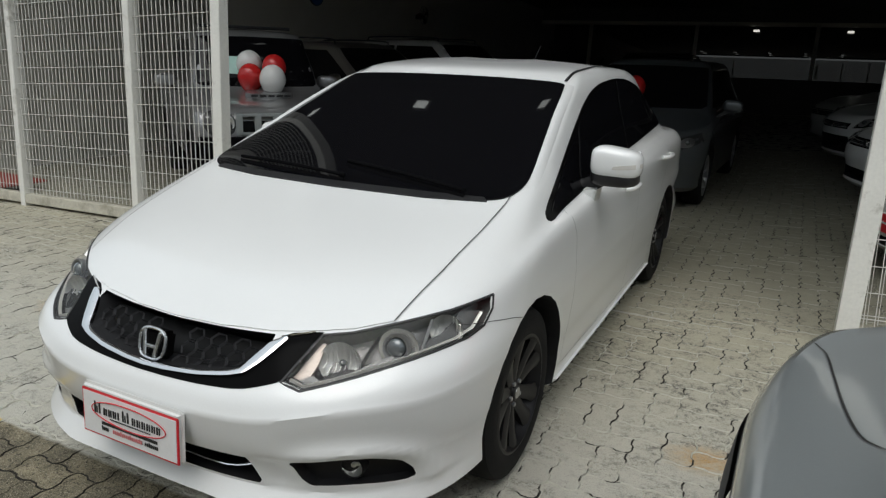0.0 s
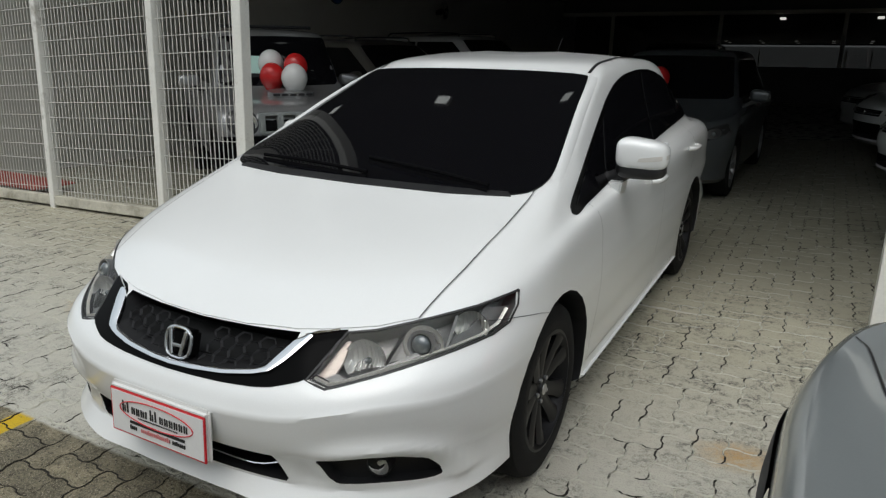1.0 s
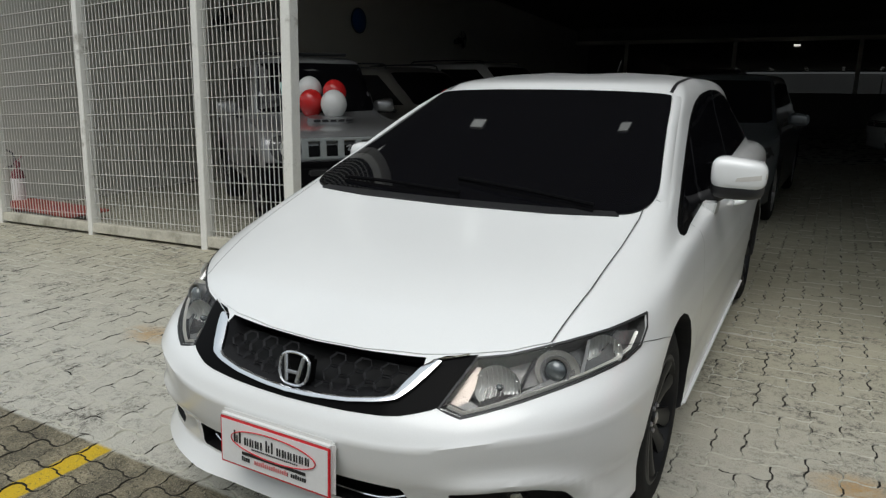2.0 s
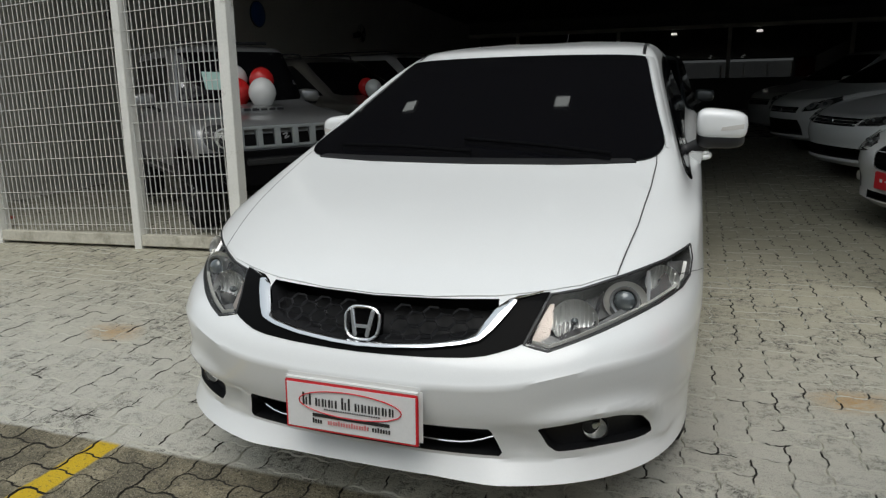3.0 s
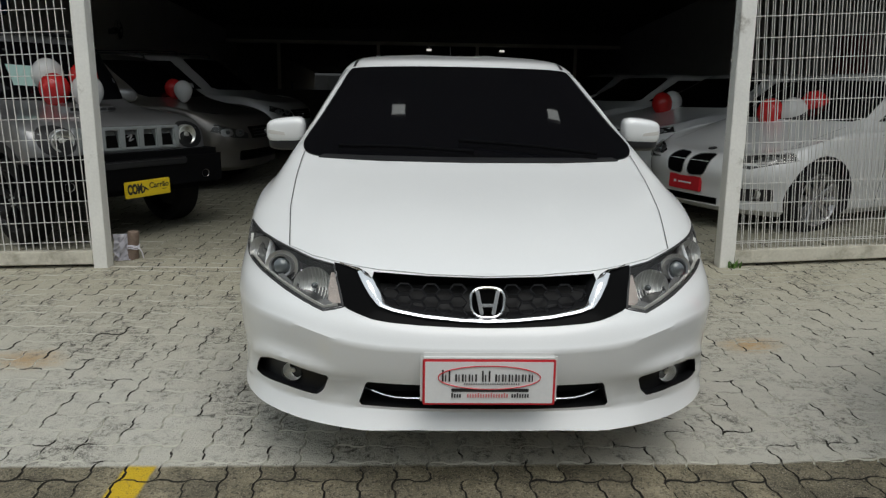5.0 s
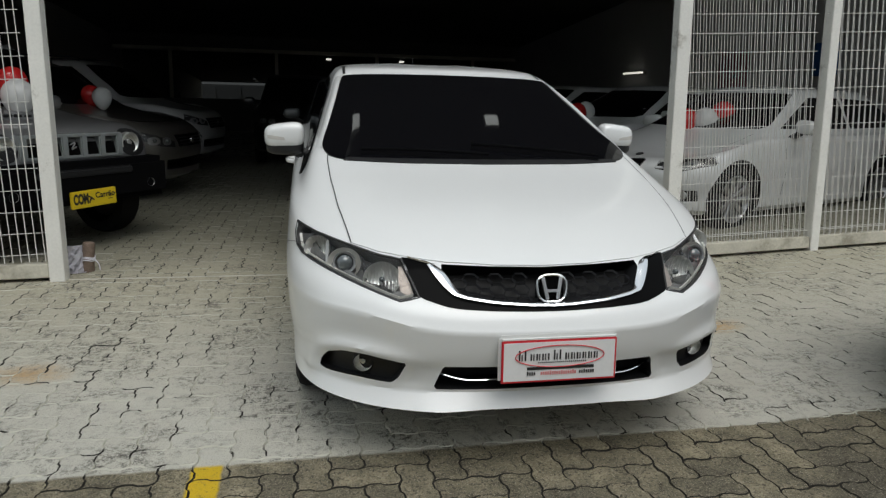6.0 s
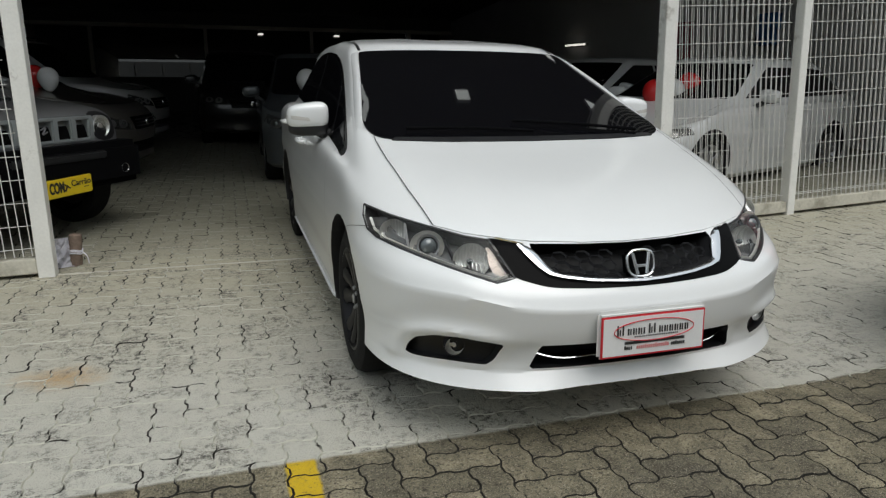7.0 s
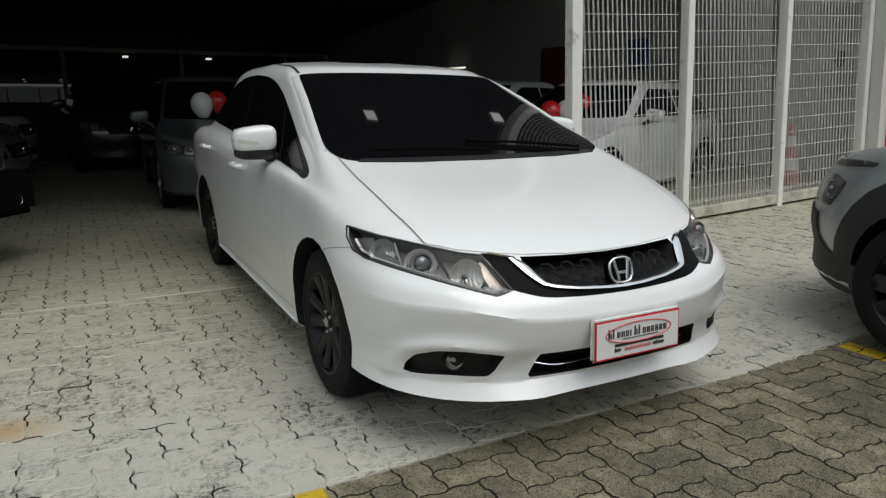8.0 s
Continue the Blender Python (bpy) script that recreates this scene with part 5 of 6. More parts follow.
def paving_material():
    """Interlocking blocks: painted white up to the gate line, bare dark concrete towards the street, two yellow bay lines."""
    m = bpy.data.materials.new("interlocking_blocks")
    m.use_nodes = True
    n, l = m.node_tree.nodes, m.node_tree.links
    b = n["Principled BSDF"]
    g = n.new("ShaderNodeNewGeometry")
    sep = n.new("ShaderNodeSeparateXYZ")
    l.new(g.outputs["Position"], sep.inputs[0])

    def noise_node(scale, detail=5, rough=0.6):
        t = n.new("ShaderNodeTexNoise")
        t.inputs["Scale"].default_value, t.inputs["Detail"].default_value, t.inputs["Roughness"].default_value = scale, detail, rough
        l.new(g.outputs["Position"], t.inputs["Vector"])
        return t.outputs[0]

    def span(value, a, bb, lo=0.0, hi=1.0):
        r = n.new("ShaderNodeMapRange")
        r.inputs[1].default_value, r.inputs[2].default_value, r.inputs[3].default_value, r.inputs[4].default_value = a, bb, lo, hi
        l.new(value, r.inputs[0])
        return r.outputs[0]

    def calc(op, a, bb):
        r = n.new("ShaderNodeMath")
        r.operation = op
        for i, v in enumerate((a, bb)):
            if isinstance(v, (int, float)):
                r.inputs[i].default_value = v
            else:
                l.new(v, r.inputs[i])
        return r.outputs[0]

    def blend(f, a, bb):
        r = n.new("ShaderNodeMixRGB")
        l.new(f, r.inputs[0])
        for i, v in ((1, a), (2, bb)):
            if isinstance(v, tuple):
                r.inputs[i].default_value = (*v, 1)
            else:
                l.new(v, r.inputs[i])
        return r.outputs[0]

    info = n.new("ShaderNodeObjectInfo")
    isle = calc("FRACT", calc("ADD", g.outputs["Random Per Island"], info.outputs["Random"]), 0)
    big, mid, fine = noise_node(1.3), noise_node(9, 6, 0.65), noise_node(85, 4, 0.7)
    grit = noise_node(230, 2, 0.6)
    # bare concrete
    bare = blend(span(mid, 0.3, 0.7), (0.105, 0.092, 0.058), (0.46, 0.405, 0.27))
    bare = blend(span(isle, 0, 1, 0, 0.55), bare, (0.07, 0.064, 0.045))
    bare = blend(span(big, 0.5, 0.68, 0, 0.6), bare, (0.06, 0.056, 0.045))
    bare = blend(span(fine, 0.50, 0.64, 0, 0.85), bare, (0.028, 0.025, 0.018))
    bare = blend(span(grit, 0.58, 0.68, 0, 0.85), bare, (0.46, 0.41, 0.32))
    bare = blend(span(grit, 0.42, 0.34, 0, 0.7), bare, (0.035, 0.032, 0.026))
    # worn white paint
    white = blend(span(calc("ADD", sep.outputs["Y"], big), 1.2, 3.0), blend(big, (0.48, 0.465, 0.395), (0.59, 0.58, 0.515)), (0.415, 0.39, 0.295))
    white = blend(span(isle, 0, 1, 0, 0.25), white, (0.46, 0.44, 0.36))
    speck = noise_node(38, 6, 0.75)
    wear = calc("MULTIPLY", span(calc("ADD", speck, calc("MULTIPLY", calc("SUBTRACT", grit, 0.5), 0.5)), 0.46, 0.60), span(mid, 0.42, 0.56))
    wear = calc("MULTIPLY", wear, span(noise_node(2.4, 3, 0.5), 0.38, 0.58, 0.22, 1.0))
    white = blend(wear, white, (0.10, 0.095, 0.08))
    white = blend(span(grit, 0.62, 0.70, 0, 0.55), white, (0.12, 0.11, 0.10))
    # hall floor: greyer blocks, with the hall's shade put into their colour
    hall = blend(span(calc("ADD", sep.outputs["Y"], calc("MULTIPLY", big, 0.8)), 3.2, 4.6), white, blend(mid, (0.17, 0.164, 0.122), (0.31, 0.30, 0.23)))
    wob = calc("MULTIPLY", calc("SUBTRACT", mid, 0.5), 0.03)
    edge = span(calc("ADD", calc("SUBTRACT", sep.outputs["Y"], calc("MULTIPLY", sep.outputs["X"], 0.012)), wob), 0.225, 0.240)
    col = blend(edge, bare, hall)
    lines = None
    for x0, x1 in ((-1.205, -1.105), (1.58, 1.68)):
        s = calc("MULTIPLY", span(calc("ADD", sep.outputs["X"], wob), x0, x0 + 0.01), span(calc("ADD", sep.outputs["X"], wob), x1, x1 + 0.01, 1, 0))
        lines = s if lines is None else calc("ADD", lines, s)
    lines = calc("MULTIPLY", lines, span(sep.outputs["Y"], 0.215, 0.235, 1, 0))
    lines = calc("MULTIPLY", lines, span(fine, 0.56, 0.68, 1, 0.25))
    col = blend(lines, col, (0.62, 0.42, 0.02))
    rust = None
    for x0, y0, rx, ry in ((-2.06, 1.15, 0.16, 0.11), (1.47, 1.34, 0.15, 0.10)):
        dx = calc("DIVIDE", calc("SUBTRACT", sep.outputs["X"], x0), rx)
        dy = calc("DIVIDE", calc("SUBTRACT", sep.outputs["Y"], y0), ry)
        d = calc("SQRT", calc("ADD", calc("MULTIPLY", dx, dx), calc("MULTIPLY", dy, dy)), 0)
        s = span(calc("ADD", d, calc("MULTIPLY", calc("SUBTRACT", mid, 0.5), 1.6)), 0.20, 1.30, 0.85, 0)
        rust = s if rust is None else calc("MAXIMUM", rust, s)
    rust = calc("MULTIPLY", rust, span(speck, 0.36, 0.60, 1.0, 0.35))
    col = blend(rust, col, (0.45, 0.25, 0.06))
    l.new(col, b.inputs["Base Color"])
    b.inputs["Roughness"].default_value = 0.8
    b.inputs["Specular IOR Level"].default_value = 0.3
    bp = n.new("ShaderNodeBump")
    bp.inputs["Strength"].default_value, bp.inputs["Distance"].default_value = 1.0, 0.009
    l.new(calc("ADD", fine, mid), bp.inputs["Height"])
    l.new(bp.outputs[0], b.inputs["Normal"])
    return m


M_BLOCK = paving_material()
UNIT, EDGE_X, EDGE_Y = 0.1135, -0.285, 0.0215


def block_outline(wide, tall):
    """One interlocking block from its lower left corner, wide x tall units, with wavy sides that fit its neighbours."""
    g = 0.0016
    wave = lambda u: 0.0078 * math.sin(2 * math.pi * u / UNIT) + 0.0022 * math.sin(6 * math.pi * u / UNIT)
    w, h = wide * UNIT, tall * UNIT
    pts = []
    nx, ny = 7 * wide, 7 * tall
    for k in range(nx):
        x = w * k / nx
        pts.append((max(g, x), g + wave(x)))
    for k in range(ny):
        y = h * k / ny
        pts.append((w - g + wave(y), max(g, y)))
    for k in range(nx):
        x = w - w * k / nx
        pts.append((min(w - g, x), h - g + wave(x)))
    for k in range(ny):
        y = h - h * k / ny
        pts.append((g + wave(y), min(h - g, y)))
    return [(a - w / 2, b - h / 2) for a, b in pts]


OUTLINES = (block_outline(2, 1), block_outline(1, 2))


def block_geometry(x, y, kind, rng, local=False):
    """Top, chamfer and sides of a block about its centre, as points and faces."""
    out = OUTLINES[kind]
    half = (UNIT, UNIT / 2) if kind == 0 else (UNIT / 2, UNIT)
    tilt = (rng.uniform(-1, 1) * 0.008, rng.uniform(-1, 1) * 0.010)
    up = rng.uniform(-0.0018, 0.0018)
    turn = rng.uniform(-1, 1) * 0.012
    co, si = math.cos(turn), math.sin(turn)
    v = []
    for inset, z in ((0.0, -0.016), (0.0, -0.0045), (0.0022, 0.0)):
        for a, b in out:
            a2, b2 = a * (1 - inset / half[0]), b * (1 - inset / half[1])
            a2, b2 = a2 * co - b2 * si, a2 * si + b2 * co
            p = (a2, b2, z + up + tilt[0] * a2 + tilt[1] * b2)
            v.append(Vector(p) if local else on_yard(x + a2, y + b2, p[2]))
    n = len(out)
    f = [tuple(range(2 * n, 3 * n))]
    for r in (0, 1):
        f += [(r * n + k, r * n + (k + 1) % n, (r + 1) * n + (k + 1) % n, (r + 1) * n + k) for k in range(n)]
    return v, f


def paving():
    """Interlocking blocks in a right-angled herringbone."""
    rng = random.Random(5)
    pav = tagged(new("paving"), "interlocking concrete blocks, painted white before the gate, bare towards the street", "paving", "", "structure")
    shared = ([], [])
    for kind in (0, 1):
        for k in range(5):
            v, f = block_geometry(0, 0, kind, rng, True)
            me = bpy.data.meshes.new("block")
            me.from_pydata([tuple(p) for p in v], [], f)
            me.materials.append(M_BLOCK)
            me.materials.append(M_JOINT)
            # dark joint colour on sides and chamfers stands in for gap shade
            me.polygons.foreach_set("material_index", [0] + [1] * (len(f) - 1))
            shared[kind].append(me)
    verts, faces = [], []
    singles = []
    for j in range(-36, 112):
        for i in range(-64, 68):
            step = (i - j) % 4
            if step not in (0, 3):
                continue
            kind = 0 if step == 0 else 1
            x = EDGE_X + (i + (1.0 if kind == 0 else 0.5)) * UNIT
            y = EDGE_Y + (j + (0.5 if kind == 0 else 1.0)) * UNIT
            x0, x1 = (-7.4, 7.0) if y > 2.6 else (-7.0, 7.2)
            if not x0 < x < x1:
                continue
            if -1.95 < x < 0.9 and -0.50 < y < 1.0 and len(singles) < 300 and (x < -0.75 or y < 0.40):
                singles.append((x, y, kind))
            else:
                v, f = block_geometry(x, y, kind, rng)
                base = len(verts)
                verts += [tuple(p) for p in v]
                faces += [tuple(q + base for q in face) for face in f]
    me = bpy.data.meshes.new("paving_blocks")
    me.from_pydata(verts, [], faces)
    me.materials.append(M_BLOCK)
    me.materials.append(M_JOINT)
    # same painted gap shade on all but the block tops
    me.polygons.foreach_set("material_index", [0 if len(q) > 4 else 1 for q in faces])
    rest = new("paving_blocks", me)
    rest.parent = pav
    tagged(rest, "interlocking concrete blocks", "", "", "stuff")
    for x, y, kind in singles:
        ob = new("block", shared[kind][rng.randrange(5)])
        ob.parent = pav
        ob.matrix_basis = RAMP @ pose(x, y, 0)
    return pav


# ---- building ----
def wall_box(name, lo, hi, material, label):
    return solid(name, boxed(lo, hi), material, label, "wall", "structure", smooth=0)


def building():
    wall_box("wall_left", (-8.0, 2.6, -0.6), (-7.6, 26, 5.6), M_WALL, "beige painted side wall of the hall")
    wall_box("wall_right", (7.1, 2.99, -0.2), (7.5, 26, 5.6), M_PALEWALL, "grey painted side wall of the hall")
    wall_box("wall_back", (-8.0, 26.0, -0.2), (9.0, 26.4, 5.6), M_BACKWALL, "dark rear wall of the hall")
    wall_box("facade", (-8.0, 2.62, 4.56), (9.0, 2.95, 8.5), M_FACADE, "plain dark facade wall above the gate, out of view")
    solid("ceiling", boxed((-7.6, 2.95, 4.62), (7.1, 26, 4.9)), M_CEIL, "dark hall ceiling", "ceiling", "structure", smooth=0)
    wall_box("wall_pilaster", (5.93, 2.66, 0.1), (6.06, 2.98, 4.56), M_PALEWALL, "pale painted pilaster between the fence and the red wall")
    wall_box("wall_red", (6.06, 2.62, 0.1), (8.9, 2.98, 4.56), M_REDWALL, "bright red painted wall beside the fence")
    # unseen backdrop across the street, its height and tone set to shape the light
    wall_box("backdrop_wall", (-40, -13.4, -2.0), (40, -13.0, 5.5), M_BACKDROP, "plain unseen backdrop wall added across the street")


def ceiling_light(x, y):
    """A small square panel lamp under the hall ceiling."""
    c = thing("ceiling_light", "lit square panel lamp with a white frame under the ceiling", "lamp", pose(x, y, 4.60), "panel lamps under the hall ceiling")
    part("frame", boxed((-0.085, -0.095, -0.035), (0.085, 0.095, 0.020), 0.006), M_PLATE, c)
    part("diffuser", boxed((-0.075, -0.085, -0.041), (0.075, 0.085, -0.033), 0.003), M_PANEL, c, "glowing diffuser")
    return c


def office_front():
    """The glazed office at the back of the hall."""
    off = thing("office_front", "dark glazed office front with pale metal mullions", "partition", pose(0, 23.96, 1.34))
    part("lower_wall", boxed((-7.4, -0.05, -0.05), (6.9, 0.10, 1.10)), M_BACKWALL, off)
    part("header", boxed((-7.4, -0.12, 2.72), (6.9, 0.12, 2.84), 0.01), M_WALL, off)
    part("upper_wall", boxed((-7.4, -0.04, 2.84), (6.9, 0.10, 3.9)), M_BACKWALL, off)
    posts = (-5.54, -1.94, 1.66, 5.26)
    for x in posts:
        part("mullion", boxed((x - 0.06, -0.08, 1.10), (x + 0.06, 0.08, 2.72), 0.01), M_WALL, off)
    for x in (-0.10, 2.55):
        part("strip_lamp", boxed((x - 0.09, -0.18, 2.54), (x + 0.09, -0.12, 2.60), 0.008), M_LAMP, off, "small lit strip lamp")
        part("lamp_hanger", boxed((x - 0.01, -0.16, 2.60), (x + 0.01, -0.10, 2.74)), M_BACKWALL, off)
    for x in posts[:3]:
        part("pane", boxed((x + 0.06, -0.01, 1.10), (x + 3.54, 0.01, 2.72)), M_ROOMGLASS, off)
    return off


# ---- fence ----
def grating_mesh(width, height, bar=0.0024, pitch=0.050, rung=0.142):
    """Upright flat bars and round rungs of one panel, from its lower left corner."""
    bm = bmesh.new()
    n = int(width / pitch)
    for k in range(1, n + 1):
        x = (k - 0.5) * width / n
        add_box(bm, (x - bar, -0.0030, 0), (x + bar, 0.0030, height))
    z = 0.05
    while z < height:
        add_box(bm, (0, -0.0075, z - 0.0022), (width, -0.0030, z + 0.0022))
        z += rung
    return bm


def fence(name, xs, widths, top, label, second=0.0, lean=0.0):
    """Posts at xs with gratings between, on a stained sill; lean is the sideways tilt per metre of height."""
    y = 2.85
    f = thing(name, label, "fence", Matrix.Identity(4))
    for x, w in zip(xs, widths):
        p = on_yard(x, y)
        post = part("post", boxed((-w / 2, -0.045, -0.02), (w / 2, 0.055, top), 0.004), M_POST, f)
        post.matrix_basis = Matrix.Translation(p) @ Matrix.Shear("XY", 4, (-lean, 0))
    for a, b, wa, wb in zip(xs, xs[1:], widths, widths[1:]):
        p, q = on_yard(a + wa / 2, y), on_yard(b - wb / 2, y)
        width = q.x - p.x
        tilt = math.degrees(math.atan2(q.z - p.z, width))
        base = Matrix.Translation(p) @ pose(0, 0, 0, 0, -tilt, 0)
        part("sill", boxed((0, -0.04, 0.022), (width, 0.05, 0.115), 0.006), M_SILL, f, "stained cream bottom rail").matrix_basis = base
        part("grating", grating_mesh(width, top - 0.12, 0.0018 if second else 0.0024), M_MESH, f, "welded steel grating", 0).matrix_basis = base @ pose(0, 0, 0.115) @ Matrix.Shear("XY", 4, (-lean, 0))
        if second:
            part("grating", grating_mesh(width, top - 0.15, 0.0018, rung=9.0), M_MESH, f, "second grating close behind", 0).matrix_basis = base @ pose(0.022, second, 0.115)
    return f


# ---- small things ----
def balloon(x, y, z, r, red, lean=0.0):
    bm = ball((0, 0, 0), 1, 20, 14)
    for v in bm.verts:
        c = v.co
        k = 1.0 if c.z > 0 else 1.0 + 0.22 * c.z * c.z
        v.co = Vector((c.x * r * (1 - 0.10 * max(0, -c.z)), c.y * r * (1 - 0.10 * max(0, -c.z)), c.z * r * 1.12 * k))
    b = solid("balloon", bm, M_BALRED if red else M_BALWHITE, "shiny red party balloon" if red else "shiny white party balloon", "balloon", "", "party balloons on the cars")
    p = RAMP @ Vector((x, y, z))
    b.matrix_basis = Matrix.Translation(p) @ pose(0, 0, 0, lean, lean * 0.6, 0)
    return b


def traffic_cone(x, y):
    c = thing("traffic_cone", "orange traffic cone with white reflective bands", "cone", Matrix.Translation(on_yard(x, y)))
    part("base", boxed((-0.18, -0.18, 0), (0.18, 0.18, 0.03), 0.012), M_CONE, c)
    r = lambda z: 0.135 - 0.155 * z
    for z0, z1, mt in ((0.03, 0.18, M_CONE), (0.18, 0.32, M_CONEWHITE), (0.32, 0.46, M_CONE), (0.46, 0.58, M_CONEWHITE), (0.58, 0.72, M_CONE)):
        part("band" if mt is M_CONEWHITE else "cone_body", lathe([(z0, r(z0)), (z1, r(z1))], 24, "z"), mt, c)
    return c


def letters(txt, size, material, parent, m, name="lettering", bold=0.0):
    cu = bpy.data.curves.new(name, "FONT")
    cu.body, cu.size, cu.extrude, cu.offset = txt, size, 0.0006, bold
    tmp = bpy.data.objects.new(name, cu)
    scene.collection.objects.link(tmp)
    me = bpy.data.meshes.new_from_object(tmp.evaluated_get(bpy.context.evaluated_depsgraph_get()))
    bpy.data.objects.remove(tmp)
    me.materials.clear()
    me.materials.append(material)
    ob = new(name, me)
    ob.parent = parent
    ob.matrix_basis = m
    return ob


def log_stub(x, y):
    """A short sawn branch set upright, with pale string round it."""
    rng = random.Random(3)
    t = thing("wooden_stub", "short weathered wooden stub tied with pale string", "post", Matrix.Translation(on_yard(x, y)) @ pose(0, 0, 0, 3, 5))
    bm = lathe([(-0.01, 0.044), (0.03, 0.041), (0.10, 0.038), (0.17, 0.040), (0.205, 0.038), (0.21, 0.033)], 18, "z")
    for v in bm.verts:
        v.co.x *= 1 + rng.uniform(-0.06, 0.06)
        v.co.y *= 1 + rng.uniform(-0.06, 0.06)
    part("stub", bm, M_WOOD, t)
    for z in (0.085, 0.097, 0.106):
        ring_pts = [(0.043 * math.cos(a), 0.043 * math.sin(a), z + 0.004 * math.sin(3 * a)) for a in [2 * math.pi * k / 20 for k in range(22)]]
        part("string", tube(ring_pts, 0.004, 6), M_PAPER, t, "pale string")
    part("string_end", tube(hermite([(0.042, -0.01, 0.095), (0.075, -0.03, 0.07), (0.085, -0.02, 0.02)], 5), 0.004, 6), M_PAPER, t)
    return t


def paper_sheet(x, y):
    """A crumpled sheet leaning on the post."""
    rng = random.Random(8)
    bm = bmesh.new()
    grid = [[bm.verts.new((0.11 * (i / 7 - 0.5) + rng.uniform(-1, 1) * 0.006, rng.uniform(-1, 1) * 0.014 + 0.035 * j / 9, 0.19 * j / 9)) for i in range(8)] for j in range(10)]
    for a, b in zip(grid, grid[1:]):
        for k in range(7):
            bm.faces.new((a[k], a[k + 1], b[k + 1], b[k]))
    bmesh.ops.solidify(bm, geom=bm.faces[:], thickness=0.002)
    p = solid("paper_sheet", bm, M_PAPER, "crumpled white paper sheet leaning by the gate post", "paper", smooth=0)
    p.matrix_basis = Matrix.Translation(on_yard(x, y)) @ pose(0, 0, 0.002, 0, 0, 20)
    return p


def weeds(x, y, n, spread, seed):
    """A tuft of thin blades and small leaves."""
    rng = random.Random(seed)
    bm = bmesh.new()
    for _ in range(n):
        a, r, h = rng.uniform(0, 6.28), rng.uniform(0, spread), rng.uniform(0.025, 0.07)
        w, lean = rng.uniform(0.004, 0.009), rng.uniform(0.2, 0.8) * h
        c = Vector((r * math.cos(a), r * math.sin(a) * 0.5, 0))
        d = Vector((math.cos(a * 3), math.sin(a * 3), 0))
        s = Vector((-d.y, d.x, 0)) * w
        rows = [(c - s, c + s), (c + d * lean * 0.4 + Vector((0, 0, h * 0.6)) - s * 1.2, c + d * lean * 0.4 + Vector((0, 0, h * 0.6)) + s * 1.2)]
        v = [bm.verts.new(q) for row in rows for q in row]
        tip = bm.verts.new(c + d * lean + Vector((0, 0, h)))
        bm.faces.new((v[0], v[1], v[3], v[2]))
        bm.faces.new((v[2], v[3], tip))
    w = solid("weeds", bm, M_GREEN, "small green weeds growing at the post foot", "weed", "stuff", smooth=0)
    w.matrix_basis = Matrix.Translation(on_yard(x, y))
    return w


def fire_extinguisher(x, y):
    e = thing("fire_extinguisher", "dark red fire extinguisher with a white label and a black hose", "extinguisher", Matrix.Translation(on_yard(x, y)))
    part("cylinder", lathe([(0, 0.07), (0.02, 0.078), (0.42, 0.078), (0.48, 0.06), (0.51, 0.025), (0.54, 0.022)], 24, "z"), M_DARKRED, e)
    part("label_print", lathe([(0.09, 0.0785), (0.40, 0.0785)], 24, "z", (False, False)), M_PLATE, e, "large white label")
    part("valve", boxed((-0.03, -0.02, 0.53), (0.05, 0.02, 0.60), 0.008), M_DARKRED, e)
    part("lever", tube([(-0.02, 0, 0.60), (0.06, 0, 0.63), (0.12, 0, 0.68)], 0.008, 6), M_DARKRED, e)
    loop = [(-0.17 + 0.15 * math.cos(a), -0.01, 0.62 + 0.10 * math.sin(a)) for a in [2 * math.pi * k / 20 - 0.6 for k in range(20)]]
    part("hose", tube([(-0.02, 0, 0.57)] + loop, 0.013, 8), M_BLACK, e, "black hose in a loop")
    return e


def wall_fan(x, y, z, r, face):
    """A caged wall fan at rest, turned to the hall."""
    f = thing("wall_fan", "black caged wall fan on the hall wall", "fan", RAMP @ pose(x, y, z, 0, 0, 0 if face > 0 else 180))
    part("bracket", boxed((-0.02, -0.05, -0.10), (0.12, 0.05, 0.02), 0.01), M_BLACK, f)
    part("motor", lathe([(0.06, 0.05), (0.16, 0.06), (0.20, 0.04)], 16), M_BLACK, f)
    for k in range(4):
        part("blade", boxed((-0.004, -0.04, 0.03), (0.004, 0.05, r * 0.92), 0.003), M_GLOSSBLACK, f).matrix_basis = pose(0.22, 0, 0, 90 * k + 20) @ pose(0, 0, 0, 0, 0, 25)
    for k in range(5):
        q = r * (0.3 + 0.175 * k)
        circle = [(0.27 - 0.05 * k / 4, q * math.cos(a), q * math.sin(a)) for a in [2 * math.pi * i / 24 for i in range(26)]]
        part("cage_ring", tube(circle, 0.005, 5), M_BLACK, f)
    return f


def wall_disc(x, y, z, r, material, label, face):
    s = thing("wall_sign", label, "sign", RAMP @ pose(x, y, z, 0, 0, 0 if face > 0 else 180))
    part("disc", lathe([(0, r), (0.015, r), (0.02, r - 0.01)], 32), material, s)
    part("rim", lathe([(0.010, r + 0.006), (0.024, r + 0.004), (0.024, r - 0.012)], 32, "x", (False, False)), M_BLACK, s)
    return s


